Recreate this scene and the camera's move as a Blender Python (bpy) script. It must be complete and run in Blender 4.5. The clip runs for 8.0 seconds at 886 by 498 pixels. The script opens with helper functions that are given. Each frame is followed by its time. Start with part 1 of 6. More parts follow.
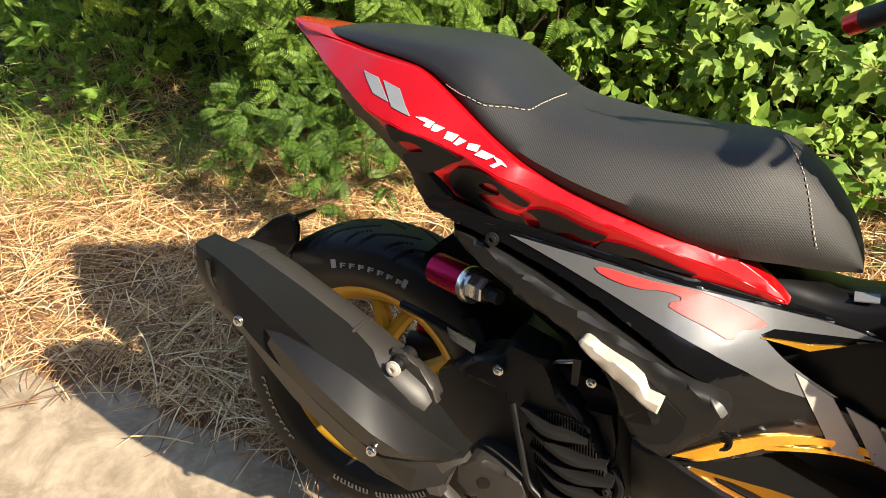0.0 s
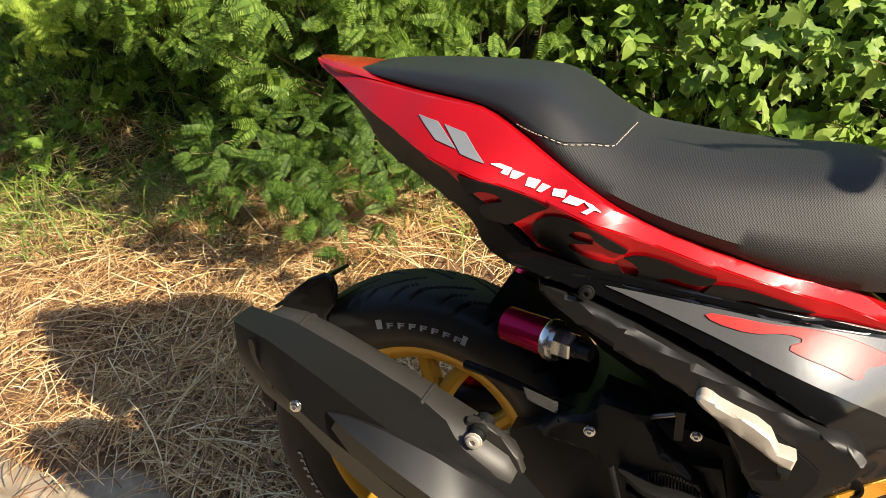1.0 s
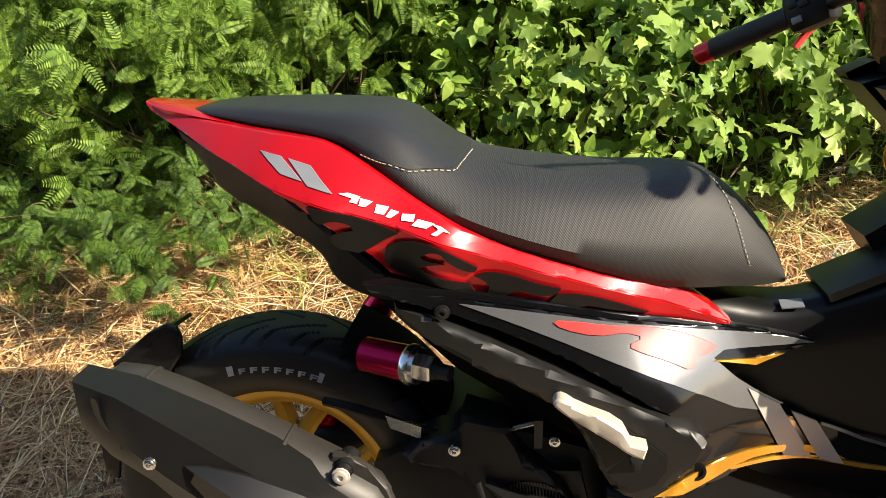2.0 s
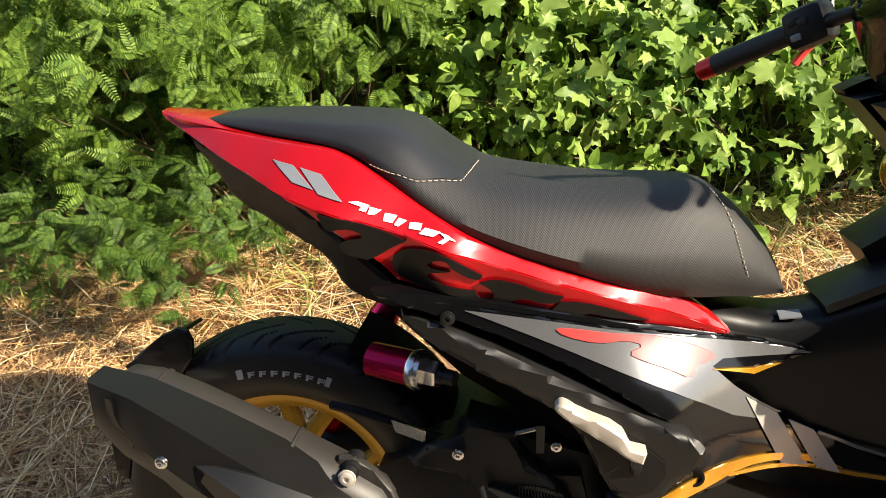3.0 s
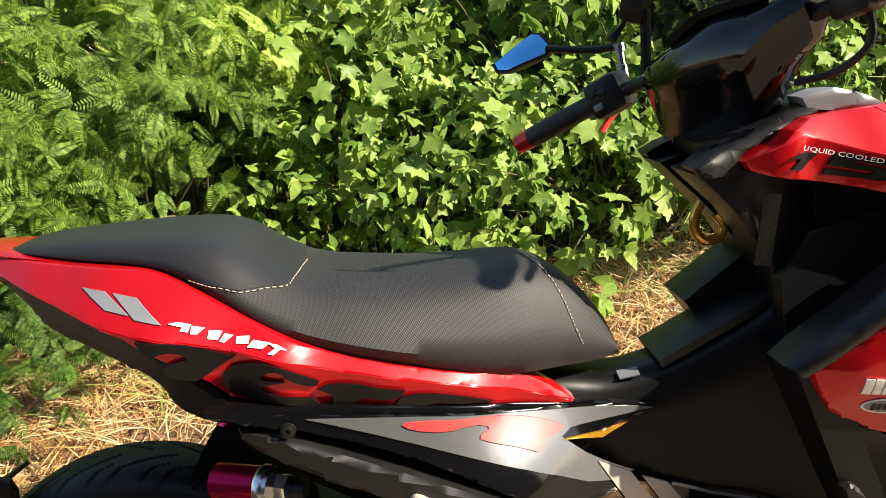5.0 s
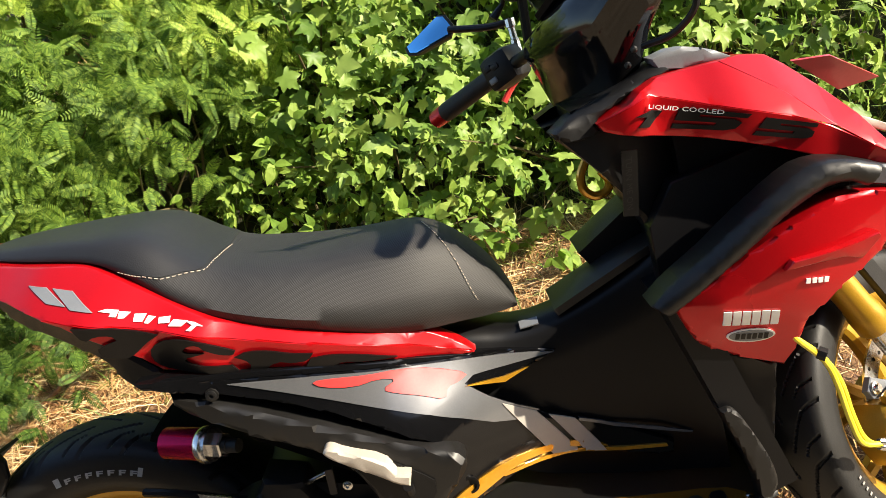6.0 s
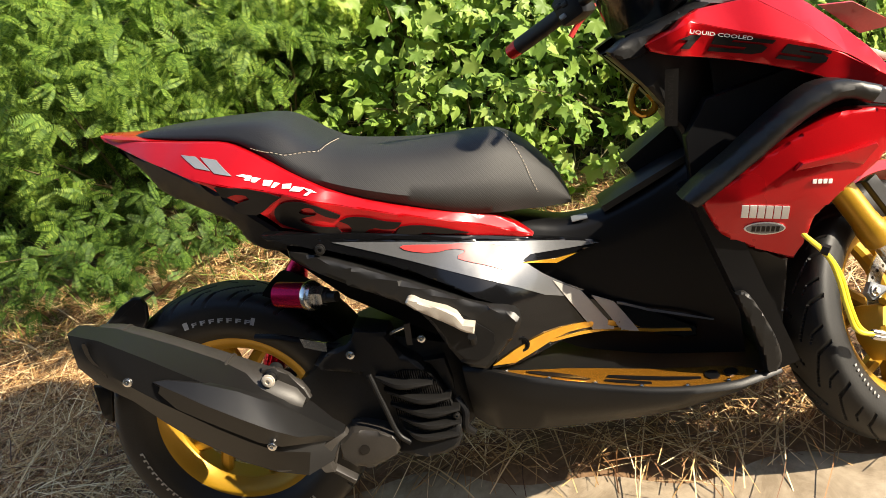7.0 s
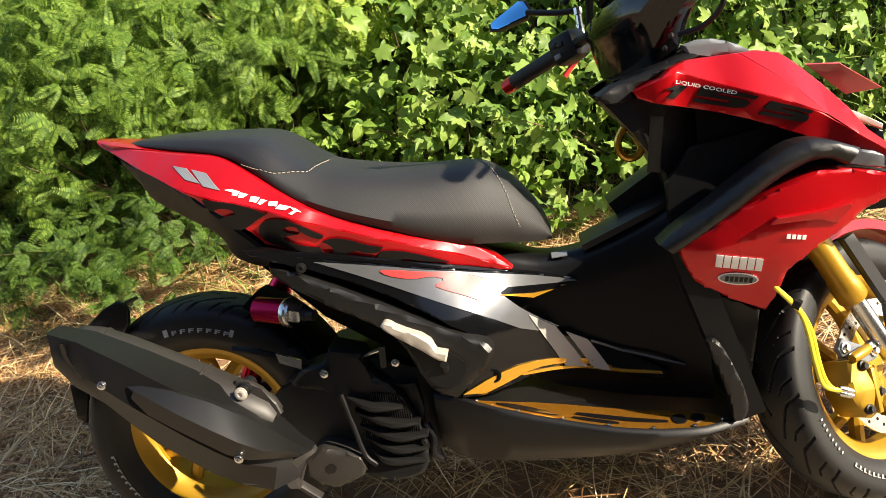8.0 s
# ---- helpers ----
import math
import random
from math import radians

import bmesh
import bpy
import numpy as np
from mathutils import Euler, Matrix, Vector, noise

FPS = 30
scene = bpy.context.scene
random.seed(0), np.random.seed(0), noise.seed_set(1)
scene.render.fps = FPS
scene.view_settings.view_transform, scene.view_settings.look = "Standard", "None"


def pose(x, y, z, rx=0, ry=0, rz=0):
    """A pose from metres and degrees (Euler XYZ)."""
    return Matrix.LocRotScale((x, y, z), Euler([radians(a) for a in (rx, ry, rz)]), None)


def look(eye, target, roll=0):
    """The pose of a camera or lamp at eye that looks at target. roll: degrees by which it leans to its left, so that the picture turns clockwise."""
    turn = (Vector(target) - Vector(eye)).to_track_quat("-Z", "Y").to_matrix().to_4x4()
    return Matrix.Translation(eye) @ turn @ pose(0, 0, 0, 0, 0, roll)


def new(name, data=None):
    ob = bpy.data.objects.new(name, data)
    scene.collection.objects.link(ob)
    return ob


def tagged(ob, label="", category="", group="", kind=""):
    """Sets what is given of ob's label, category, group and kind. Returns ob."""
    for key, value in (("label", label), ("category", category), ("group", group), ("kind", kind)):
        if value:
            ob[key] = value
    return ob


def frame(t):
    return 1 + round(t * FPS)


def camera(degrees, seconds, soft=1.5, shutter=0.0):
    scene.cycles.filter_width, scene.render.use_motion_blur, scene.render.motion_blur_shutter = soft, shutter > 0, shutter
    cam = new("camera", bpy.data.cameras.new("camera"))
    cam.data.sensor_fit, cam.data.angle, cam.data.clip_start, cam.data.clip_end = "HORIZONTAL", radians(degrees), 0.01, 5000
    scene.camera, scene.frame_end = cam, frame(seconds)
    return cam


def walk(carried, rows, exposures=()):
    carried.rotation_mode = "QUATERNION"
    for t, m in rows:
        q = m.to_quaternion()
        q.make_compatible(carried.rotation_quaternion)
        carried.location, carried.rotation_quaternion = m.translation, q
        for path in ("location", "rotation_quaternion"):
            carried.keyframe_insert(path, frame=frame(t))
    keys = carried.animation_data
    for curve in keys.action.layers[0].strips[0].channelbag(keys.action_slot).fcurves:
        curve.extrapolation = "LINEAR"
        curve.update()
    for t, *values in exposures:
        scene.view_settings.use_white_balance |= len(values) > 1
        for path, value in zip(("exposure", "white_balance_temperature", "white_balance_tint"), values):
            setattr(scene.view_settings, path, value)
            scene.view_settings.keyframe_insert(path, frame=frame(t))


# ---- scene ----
# camera: a handheld walk beside the parked scooter
cam = camera(57.33, 8.0, soft=0.7)
ROWS = [
    (0.0, 0.6912, -0.7994, 1.2964, 54.384, 8.077, 24.867),
    (0.5, 0.5812, -0.7250, 1.3164, 54.016, 10.862, 27.425),
    (1.0, 0.4646, -0.7432, 1.3089, 53.903, 9.397, 18.005),
    (1.5, 0.4323, -0.7623, 1.2982, 55.135, 6.956, 7.086),
    (1.7, 0.4328, -0.7670, 1.2958, 55.429, 6.521, 4.994),
    (2.8, 0.4387, -0.8054, 1.2983, 56.542, 5.606, 5.746),
    (3.0, 0.4367, -0.8051, 1.3080, 56.769, 5.861, 5.683),
    (3.5, 0.4497, -0.7826, 1.3152, 58.283, 6.398, 3.763),
    (3.8, 0.4117, -0.7838, 1.3251, 58.518, 6.392, 5.465),
    (4.0, 0.4232, -0.7818, 1.3208, 58.929, 6.969, 5.875),
    (4.5, 0.4553, -0.7902, 1.3163, 59.746, 8.314, 3.105),
    (5.0, 0.4999, -0.7699, 1.3304, 59.943, 7.294, -5.442),
    (5.2, 0.5461, -0.7786, 1.3397, 60.735, 8.194, -7.986),
    (6.3, 0.7485, -0.9677, 1.3724, 56.995, 15.038, -2.607),
    (6.5, 0.7291, -1.0303, 1.3796, 57.230, 14.744, -1.037),
    (7.0, 0.6894, -1.2056, 1.3621, 58.081, 12.499, 0.841),
    (7.5, 0.6870, -1.2640, 1.3678, 58.934, 10.112, 2.545),
    (8.0, 0.7337, -1.2180, 1.3771, 60.006, 9.059, 3.124),
]
walk(cam, [(t, pose(x, y, z, rx, ry, rz)) for t, x, y, z, rx, ry, rz in ROWS], [(0.0, 1.38), (0.5, 1.20), (1.0, 1.10), (1.5, 1.24), (2.8, 1.32), (8.0, 1.32)])

# light: a low warm sun ahead of the scooter, and the sky
SUN = Vector((1.285, -0.215, 0.87)).normalized()
sun_data = bpy.data.lights.new("sun", "SUN")
sun_data.energy, sun_data.angle, sun_data.color = 5.0, radians(0.6), (1.0, 0.88, 0.69)
sun = new("sun", sun_data)
sun.matrix_world = look((0, 0, 8), Vector((0, 0, 8)) - SUN)
world = bpy.data.worlds.new("sky")
scene.world = world
world.use_nodes = True
sky = world.node_tree.nodes.new("ShaderNodeTexSky")
sky.sky_type, sky.sun_disc = "NISHITA", False
sky.sun_elevation = math.asin(SUN.z)
sky.sun_rotation = math.atan2(SUN.x, SUN.y)
back = world.node_tree.nodes["Background"]
back.inputs["Strength"].default_value = 0.105
world.node_tree.links.new(sky.outputs[0], back.inputs["Color"])


# ---- materials ----
def ramp(nt, fac, stops):
    r = nt.nodes.new("ShaderNodeValToRGB")
    while len(r.color_ramp.elements) < len(stops):
        r.color_ramp.elements.new(0.5)
    for e, (p, c) in zip(r.color_ramp.elements, stops):
        e.position, e.color = p, (*c, 1)
    nt.links.new(fac, r.inputs[0])
    return r.outputs[0]


def noise_node(nt, vec, scale, detail=4.0, rough=0.55, dist=0.0):
    n = nt.nodes.new("ShaderNodeTexNoise")
    n.inputs["Scale"].default_value, n.inputs["Detail"].default_value = scale, detail
    n.inputs["Roughness"].default_value, n.inputs["Distortion"].default_value = rough, dist
    nt.links.new(vec, n.inputs["Vector"])
    return n.outputs["Fac"]


def mat(name, c1, c2, rough=0.5, metal=0.0, big=4.0, fine=120.0, bump=0.1, coat=0.0, rough_var=0.1, spec=0.5):
    """A surface with broad and fine variation between two colours, and a fine relief."""
    m = bpy.data.materials.new(name)
    m.use_nodes = True
    nt = m.node_tree
    p = nt.nodes["Principled BSDF"]
    tc = nt.nodes.new("ShaderNodeTexCoord").outputs["Object"]
    a, b = noise_node(nt, tc, big, 5), noise_node(nt, tc, fine, 3)
    mx = nt.nodes.new("ShaderNodeMath")
    mx.operation = "MULTIPLY_ADD"
    mx.inputs[1].default_value, mx.inputs[2].default_value = 0.45, 0.0
    nt.links.new(b, mx.inputs[0])
    ad = nt.nodes.new("ShaderNodeMath")
    ad.operation = "MULTIPLY_ADD"
    ad.inputs[1].default_value = 0.6
    nt.links.new(a, ad.inputs[0])
    nt.links.new(mx.outputs[0], ad.inputs[2])
    nt.links.new(ramp(nt, ad.outputs[0], [(0.3, c1), (0.72, c2)]), p.inputs["Base Color"])
    rr = nt.nodes.new("ShaderNodeMapRange")
    rr.inputs["To Min"].default_value, rr.inputs["To Max"].default_value = max(0.02, rough - rough_var), min(1, rough + rough_var)
    nt.links.new(a, rr.inputs["Value"])
    nt.links.new(rr.outputs[0], p.inputs["Roughness"])
    p.inputs["Metallic"].default_value, p.inputs["Coat Weight"].default_value = metal, coat
    p.inputs["Coat Roughness"].default_value, p.inputs["Specular IOR Level"].default_value = 0.04, spec
    if bump:
        bn = nt.nodes.new("ShaderNodeBump")
        bn.inputs["Strength"].default_value, bn.inputs["Distance"].default_value = bump, 0.002
        nt.links.new(b, bn.inputs["Height"])
        nt.links.new(bn.outputs[0], p.inputs["Normal"])
    return m


def leaf_mat(name, dark, mid, light, rough=0.45):
    """Leaves: each one has its own green, and lets some light through."""
    m = bpy.data.materials.new(name)
    m.use_nodes = True
    nt = m.node_tree
    p = nt.nodes["Principled BSDF"]
    g = nt.nodes.new("ShaderNodeNewGeometry").outputs["Random Per Island"]
    tc = nt.nodes.new("ShaderNodeTexCoord").outputs["Object"]
    n = noise_node(nt, tc, 45, 3)
    mx = nt.nodes.new("ShaderNodeMath")
    mx.operation = "MULTIPLY_ADD"
    mx.inputs[1].default_value = 0.35
    nt.links.new(n, mx.inputs[0])
    sc = nt.nodes.new("ShaderNodeMath")
    sc.operation = "MULTIPLY"
    sc.inputs[1].default_value = 0.75
    oi = nt.nodes.new("ShaderNodeObjectInfo").outputs["Random"]
    su = nt.nodes.new("ShaderNodeMath")
    su.operation = "ADD"
    nt.links.new(g, su.inputs[0])
    nt.links.new(oi, su.inputs[1])
    fr = nt.nodes.new("ShaderNodeMath")
    fr.operation = "FRACT"
    nt.links.new(su.outputs[0], fr.inputs[0])
    nt.links.new(fr.outputs[0], sc.inputs[0])
    nt.links.new(sc.outputs[0], mx.inputs[2])
    col = ramp(nt, mx.outputs[0], [(0.1, dark), (0.5, mid), (0.95, light)])
    nt.links.new(col, p.inputs["Base Color"])
    p.inputs["Roughness"].default_value, p.inputs["Specular IOR Level"].default_value = rough, 0.3
    tr = nt.nodes.new("ShaderNodeBsdfTranslucent")
    nt.links.new(col, tr.inputs["Color"])
    ms = nt.nodes.new("ShaderNodeMixShader")
    ms.inputs[0].default_value = 0.42
    nt.links.new(p.outputs[0], ms.inputs[1])
    nt.links.new(tr.outputs[0], ms.inputs[2])
    nt.links.new(ms.outputs[0], nt.nodes["Material Output"].inputs["Surface"])
    return m


def weave_mat(name, c1, c2, size=0.0028):
    """Seat cloth: a fine diamond weave in relief."""
    m = mat(name, c1, c2, 0.62, 0, 6, 300, 0, rough_var=0.06)
    nt = m.node_tree
    p = nt.nodes["Principled BSDF"]
    tc = nt.nodes.new("ShaderNodeTexCoord").outputs["Object"]
    hs = []
    for turn in (38, -38):
        mp = nt.nodes.new("ShaderNodeMapping")
        mp.inputs["Rotation"].default_value = (0, radians(turn), 0)
        nt.links.new(tc, mp.inputs["Vector"])
        w = nt.nodes.new("ShaderNodeTexWave")
        w.inputs["Scale"].default_value = 0.314 / size
        w.inputs["Distortion"].default_value = 0.3
        nt.links.new(mp.outputs[0], w.inputs["Vector"])
        hs.append(w.outputs["Fac"])
    mu = nt.nodes.new("ShaderNodeMath")
    mu.operation = "MULTIPLY"
    nt.links.new(hs[0], mu.inputs[0])
    nt.links.new(hs[1], mu.inputs[1])
    bn = nt.nodes.new("ShaderNodeBump")
    bn.inputs["Strength"].default_value, bn.inputs["Distance"].default_value = 0.42, 0.0006
    nt.links.new(mu.outputs[0], bn.inputs["Height"])
    nt.links.new(bn.outputs[0], p.inputs["Normal"])
    return m


RED = mat("red_paint", (0.40, 0.003, 0.006), (0.48, 0.004, 0.008), 0.28, 0.35, 3, 400, 0.0, coat=0.45, rough_var=0.04, spec=0.2)
RED_PLAIN = mat("red_decal", (0.50, 0.03, 0.03), (0.58, 0.05, 0.045), 0.35, 0, 5, 200, 0, coat=0.8)
GLOSS = mat("black_gloss", (0.002, 0.002, 0.0024), (0.004, 0.004, 0.0045), 0.10, 0, 3, 300, 0, coat=0.15, rough_var=0.03, spec=0.28)
DECAL_BLACK = mat("black_decal", (0.003, 0.0027, 0.0027), (0.006, 0.005, 0.005), 0.45, 0, 6, 300, 0, coat=0.08, spec=0.2)
MATTE = mat("matte_black_plastic", (0.0040, 0.0040, 0.0045), (0.009, 0.0088, 0.0088), 0.44, 0, 7, 900, 0.10, rough_var=0.08, spec=0.24)
MATTE_GREY = mat("matte_charcoal_paint", (0.0062, 0.0060, 0.0058), (0.0115, 0.0108, 0.0104), 0.42, 0.1, 6, 900, 0.06, rough_var=0.07, spec=0.42)
SATIN = mat("satin_black", (0.0030, 0.0031, 0.0036), (0.006, 0.006, 0.0068), 0.36, 0, 5, 500, 0.04, spec=0.22)
SHELL = mat("matte_exhaust_shell", (0.0045, 0.0044, 0.0046), (0.0085, 0.0080, 0.0078), 0.42, 0, 6, 900, 0.06, rough_var=0.06, spec=0.30)
PIPE = mat("dull_steel", (0.020, 0.0178, 0.0155), (0.034, 0.030, 0.0265), 0.5, 0.15, 9, 300, 0.06)
SILVER = mat("silver_paint", (0.10, 0.102, 0.108), (0.16, 0.163, 0.17), 0.26, 0.40, 5, 600, 0, coat=0.55, rough_var=0.05)
SILVER_FLAT = mat("silver_sticker", (0.14, 0.15, 0.165), (0.19, 0.20, 0.215), 0.38, 0.1, 8, 500, 0)
WHITE = mat("white_sticker", (0.78, 0.78, 0.76), (0.85, 0.85, 0.83), 0.4, 0, 8, 300, 0)
GOLD = mat("gold_paint", (0.34, 0.185, 0.010), (0.47, 0.27, 0.018), 0.36, 0.35, 7, 500, 0.04, rough_var=0.08)
PLATE = mat("bronze_plate", (0.24, 0.098, 0.010), (0.36, 0.160, 0.018), 0.22, 0.55, 9, 300, 0.03, coat=0.5)
GOLD_GLOSS = mat("gold_plate", (0.52, 0.24, 0.012), (0.68, 0.36, 0.03), 0.24, 0.65, 9, 300, 0.03, coat=0.6)
METAL = mat("bright_steel", (0.55, 0.55, 0.55), (0.72, 0.71, 0.69), 0.24, 1.0, 9, 400, 0.05)
ALU = mat("cast_aluminium", (0.40, 0.355, 0.295), (0.52, 0.465, 0.395), 0.42, 0.15, 12, 500, 0.1)
CASTING = mat("dark_casting", (0.006, 0.006, 0.0065), (0.018, 0.017, 0.016), 0.5, 0.4, 14, 250, 0.2)
RUBBER = mat("tyre_rubber", (0.0045, 0.0045, 0.0045), (0.012, 0.0115, 0.011), 0.52, 0, 9, 250, 0.12, spec=0.35)
DUSTY = mat("dusty_sidewall", (0.016, 0.015, 0.014), (0.034, 0.031, 0.028), 0.6, 0, 12, 220, 0.15)
MARK = mat("tyre_marking", (0.22, 0.21, 0.195), (0.40, 0.385, 0.36), 0.7, 0, 60, 500, 0)
BAR = mat("pale_silver_sticker", (0.30, 0.285, 0.26), (0.40, 0.38, 0.35), 0.4, 0.1, 8, 500, 0)
ANODISED = mat("red_anodised", (0.50, 0.004, 0.05), (0.62, 0.008, 0.075), 0.24, 0.8, 6, 400, 0.02)
DULL = mat("dull_black_plastic", (0.0035, 0.0034, 0.0034), (0.007, 0.0068, 0.0066), 0.85, 0, 9, 300, 0.1, spec=0.08)
GRIP = mat("grip_rubber", (0.005, 0.005, 0.005), (0.010, 0.010, 0.010), 0.6, 0, 20, 500, 0.3)
RED_BAR = mat("red_bar_end", (0.52, 0.012, 0.010), (0.62, 0.02, 0.016), 0.3, 0.4, 6, 400, 0.02)
VINYL = mat("seat_vinyl", (0.010, 0.010, 0.011), (0.016, 0.016, 0.017), 0.48, 0, 6, 700, 0.25, rough_var=0.05, spec=0.4)
CLOTH = weave_mat("seat_weave", (0.0105, 0.010, 0.010), (0.018, 0.0172, 0.017), 0.0023)
STITCH = mat("tan_thread", (0.36, 0.30, 0.24), (0.48, 0.42, 0.34), 0.8, 0, 60, 600, 0)
YELLOW = mat("yellow_hose", (0.62, 0.50, 0.02), (0.72, 0.60, 0.04), 0.35, 0, 12, 300, 0, coat=0.4)
ORANGE = mat("orange_label", (0.6, 0.12, 0.02), (0.7, 0.2, 0.04), 0.5, 0, 12, 300, 0)
FIBRE = mat("dark_smoked", (0.006, 0.006, 0.007), (0.010, 0.010, 0.011), 0.12, 0, 5, 300, 0, coat=1.0, rough_var=0.03)


def mirror_mat():
    m = mat("blue_mirror", (0.16, 0.50, 0.86), (0.19, 0.56, 0.92), 0.05, 1.0, 3, 100, 0, rough_var=0.02)
    return m


MIRROR = mirror_mat()


def smoked_mat():
    """Thin smoked plastic that one can see through."""
    m = bpy.data.materials.new("smoked_screen")
    m.use_nodes = True
    nt = m.node_tree
    tr, gl, ms = nt.nodes.new("ShaderNodeBsdfTransparent"), nt.nodes.new("ShaderNodeBsdfGlossy"), nt.nodes.new("ShaderNodeMixShader")
    tr.inputs["Color"].default_value = (0.36, 0.37, 0.36, 1)
    gl.inputs["Roughness"].default_value = 0.05
    ms.inputs[0].default_value = 0.095
    nt.links.new(tr.outputs[0], ms.inputs[1])
    nt.links.new(gl.outputs[0], ms.inputs[2])
    nt.links.new(ms.outputs[0], nt.nodes["Material Output"].inputs["Surface"])
    return m


SMOKED = smoked_mat()


def ground_mat():
    m = mat("straw_soil", (0.13, 0.068, 0.034), (0.33, 0.20, 0.105), 0.95, 0, 3.5, 60, 0.5, rough_var=0.03)
    return m


def concrete_mat():
    m = mat("worn_concrete", (0.30, 0.235, 0.16), (0.46, 0.375, 0.27), 0.9, 0, 5, 45, 0.45, rough_var=0.05)
    nt = m.node_tree
    p = nt.nodes["Principled BSDF"]
    src = p.inputs["Base Color"].links[0].from_socket
    tc = nt.nodes.new("ShaderNodeTexCoord").outputs["Object"]
    st = ramp(nt, noise_node(nt, tc, 7, 8, 0.7, 0.8), [(0.42, (0.55, 0.52, 0.48)), (0.6, (1, 1, 1))])
    mm = nt.nodes.new("ShaderNodeMix")
    mm.data_type, mm.blend_type = "RGBA", "MULTIPLY"
    mm.inputs[0].default_value = 0.8
    nt.links.new(src, mm.inputs[6])
    nt.links.new(st, mm.inputs[7])
    nt.links.new(mm.outputs[2], p.inputs["Base Color"])
    return m


def straw_mat(name, stops):
    m = bpy.data.materials.new(name)
    m.use_nodes = True
    nt = m.node_tree
    p = nt.nodes["Principled BSDF"]
    g = nt.nodes.new("ShaderNodeNewGeometry").outputs["Random Per Island"]
    nt.links.new(ramp(nt, g, stops), p.inputs["Base Color"])
    p.inputs["Roughness"].default_value = 0.6
    return m


SOIL, CONCRETE = ground_mat(), concrete_mat()
STRAW = straw_mat("dry_straw", [(0.0, (0.09, 0.037, 0.017)), (0.28, (0.36, 0.175, 0.066)), (0.62, (0.65, 0.405, 0.165)), (1.0, (0.92, 0.73, 0.43))])
GRASS = straw_mat("green_grass", [(0.0, (0.07, 0.14, 0.018)), (0.5, (0.17, 0.26, 0.035)), (0.85, (0.30, 0.34, 0.07)), (1.0, (0.46, 0.38, 0.16))])
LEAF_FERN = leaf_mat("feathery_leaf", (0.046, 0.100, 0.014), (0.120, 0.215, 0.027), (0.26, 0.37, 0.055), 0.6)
# same feathery leaf, darkened to put the shade of the low growth into colour
LEAF_SHADED = leaf_mat("shaded_feathery_leaf", (0.026, 0.062, 0.010), (0.065, 0.130, 0.018), (0.15, 0.24, 0.036), 0.6)
# paler leaf of the back shrubs, lightened further to stand in for full sun
LEAF_PALE_SUNLIT = leaf_mat("pale_sunlit_feathery_leaf", (0.15, 0.25, 0.032), (0.32, 0.46, 0.062), (0.50, 0.60, 0.11), 0.6)
LEAF_LOBED = leaf_mat("lobed_leaf", (0.095, 0.190, 0.034), (0.235, 0.365, 0.068), (0.40, 0.52, 0.13), 0.45)
LEAF_LANCE = leaf_mat("lance_leaf", (0.08, 0.16, 0.02), (0.19, 0.32, 0.04), (0.34, 0.46, 0.085), 0.58)
# dark colour of the added wall, chosen so that glossy panels reflect dark
UNSEEN_WALL = mat("unseen_wall_dark", (0.035, 0.038, 0.028), (0.085, 0.082, 0.066), 0.9, 0, 1.5, 40, 0.4)
STONE = mat("brown_stone", (0.14, 0.09, 0.06), (0.30, 0.22, 0.15), 0.9, 0, 14, 160, 0.6)
YELLOW_LEAF = mat("dead_leaf", (0.55, 0.36, 0.06), (0.78, 0.58, 0.16), 0.7, 0, 20, 200, 0.2)
TWIG = mat("dry_twig", (0.22, 0.11, 0.05), (0.40, 0.22, 0.11), 0.8, 0, 30, 200, 0.3)
STEM = mat("plant_stem", (0.06, 0.06, 0.02), (0.14, 0.10, 0.045), 0.8, 0, 12, 200, 0.2)
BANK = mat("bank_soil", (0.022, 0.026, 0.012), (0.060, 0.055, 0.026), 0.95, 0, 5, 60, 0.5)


# ---- mesh helpers ----
def finish(name, bm, material, parent=None, label="", smooth=35):
    me = bpy.data.meshes.new(name)
    bmesh.ops.recalc_face_normals(bm, faces=bm.faces)
    bm.to_mesh(me)
    bm.free()
    me.materials.append(material)
    for p in me.polygons:
        p.use_smooth = True
    me.set_sharp_from_angle(angle=radians(smooth))
    ob = new(name, me)
    if parent:
        ob.parent = parent
    if label:
        ob["label"] = label
    return ob


def part(name, bm, material, parent, label="", smooth=35):
    return finish(name, bm, material, parent, label, smooth)


def raw(name, verts, faces, material, parent=None, label="", smooth=False):
    me = bpy.data.meshes.new(name)
    me.from_pydata(verts, [], faces)
    me.materials.append(material)
    if smooth:
        me.polygons.foreach_set("use_smooth", [True] * len(me.polygons))
    ob = new(name, me)
    if parent:
        ob.parent = parent
    if label:
        ob["label"] = label
    return ob


def chaikin(pts, rounds=2, closed=True):
    """Rounds a polygon's corners; a point with a third value of 1 stays sharp."""
    pts = [(p[0], p[1], p[2] if len(p) > 2 else 0) for p in pts]
    for _ in range(rounds):
        out, n = [], len(pts)
        for i, (x, y, s) in enumerate(pts):
            if not closed and i in (0, n - 1):
                out.append((x, y, s))
                continue
            a, b = pts[i - 1], pts[(i + 1) % n]
            if s:
                out.append((x, y, 1))
            else:
                out.append((x * 0.75 + a[0] * 0.25, y * 0.75 + a[1] * 0.25, 0))
                out.append((x * 0.75 + b[0] * 0.25, y * 0.75 + b[1] * 0.25, 0))
        pts = out
    return [(x, y) for x, y, _ in pts]


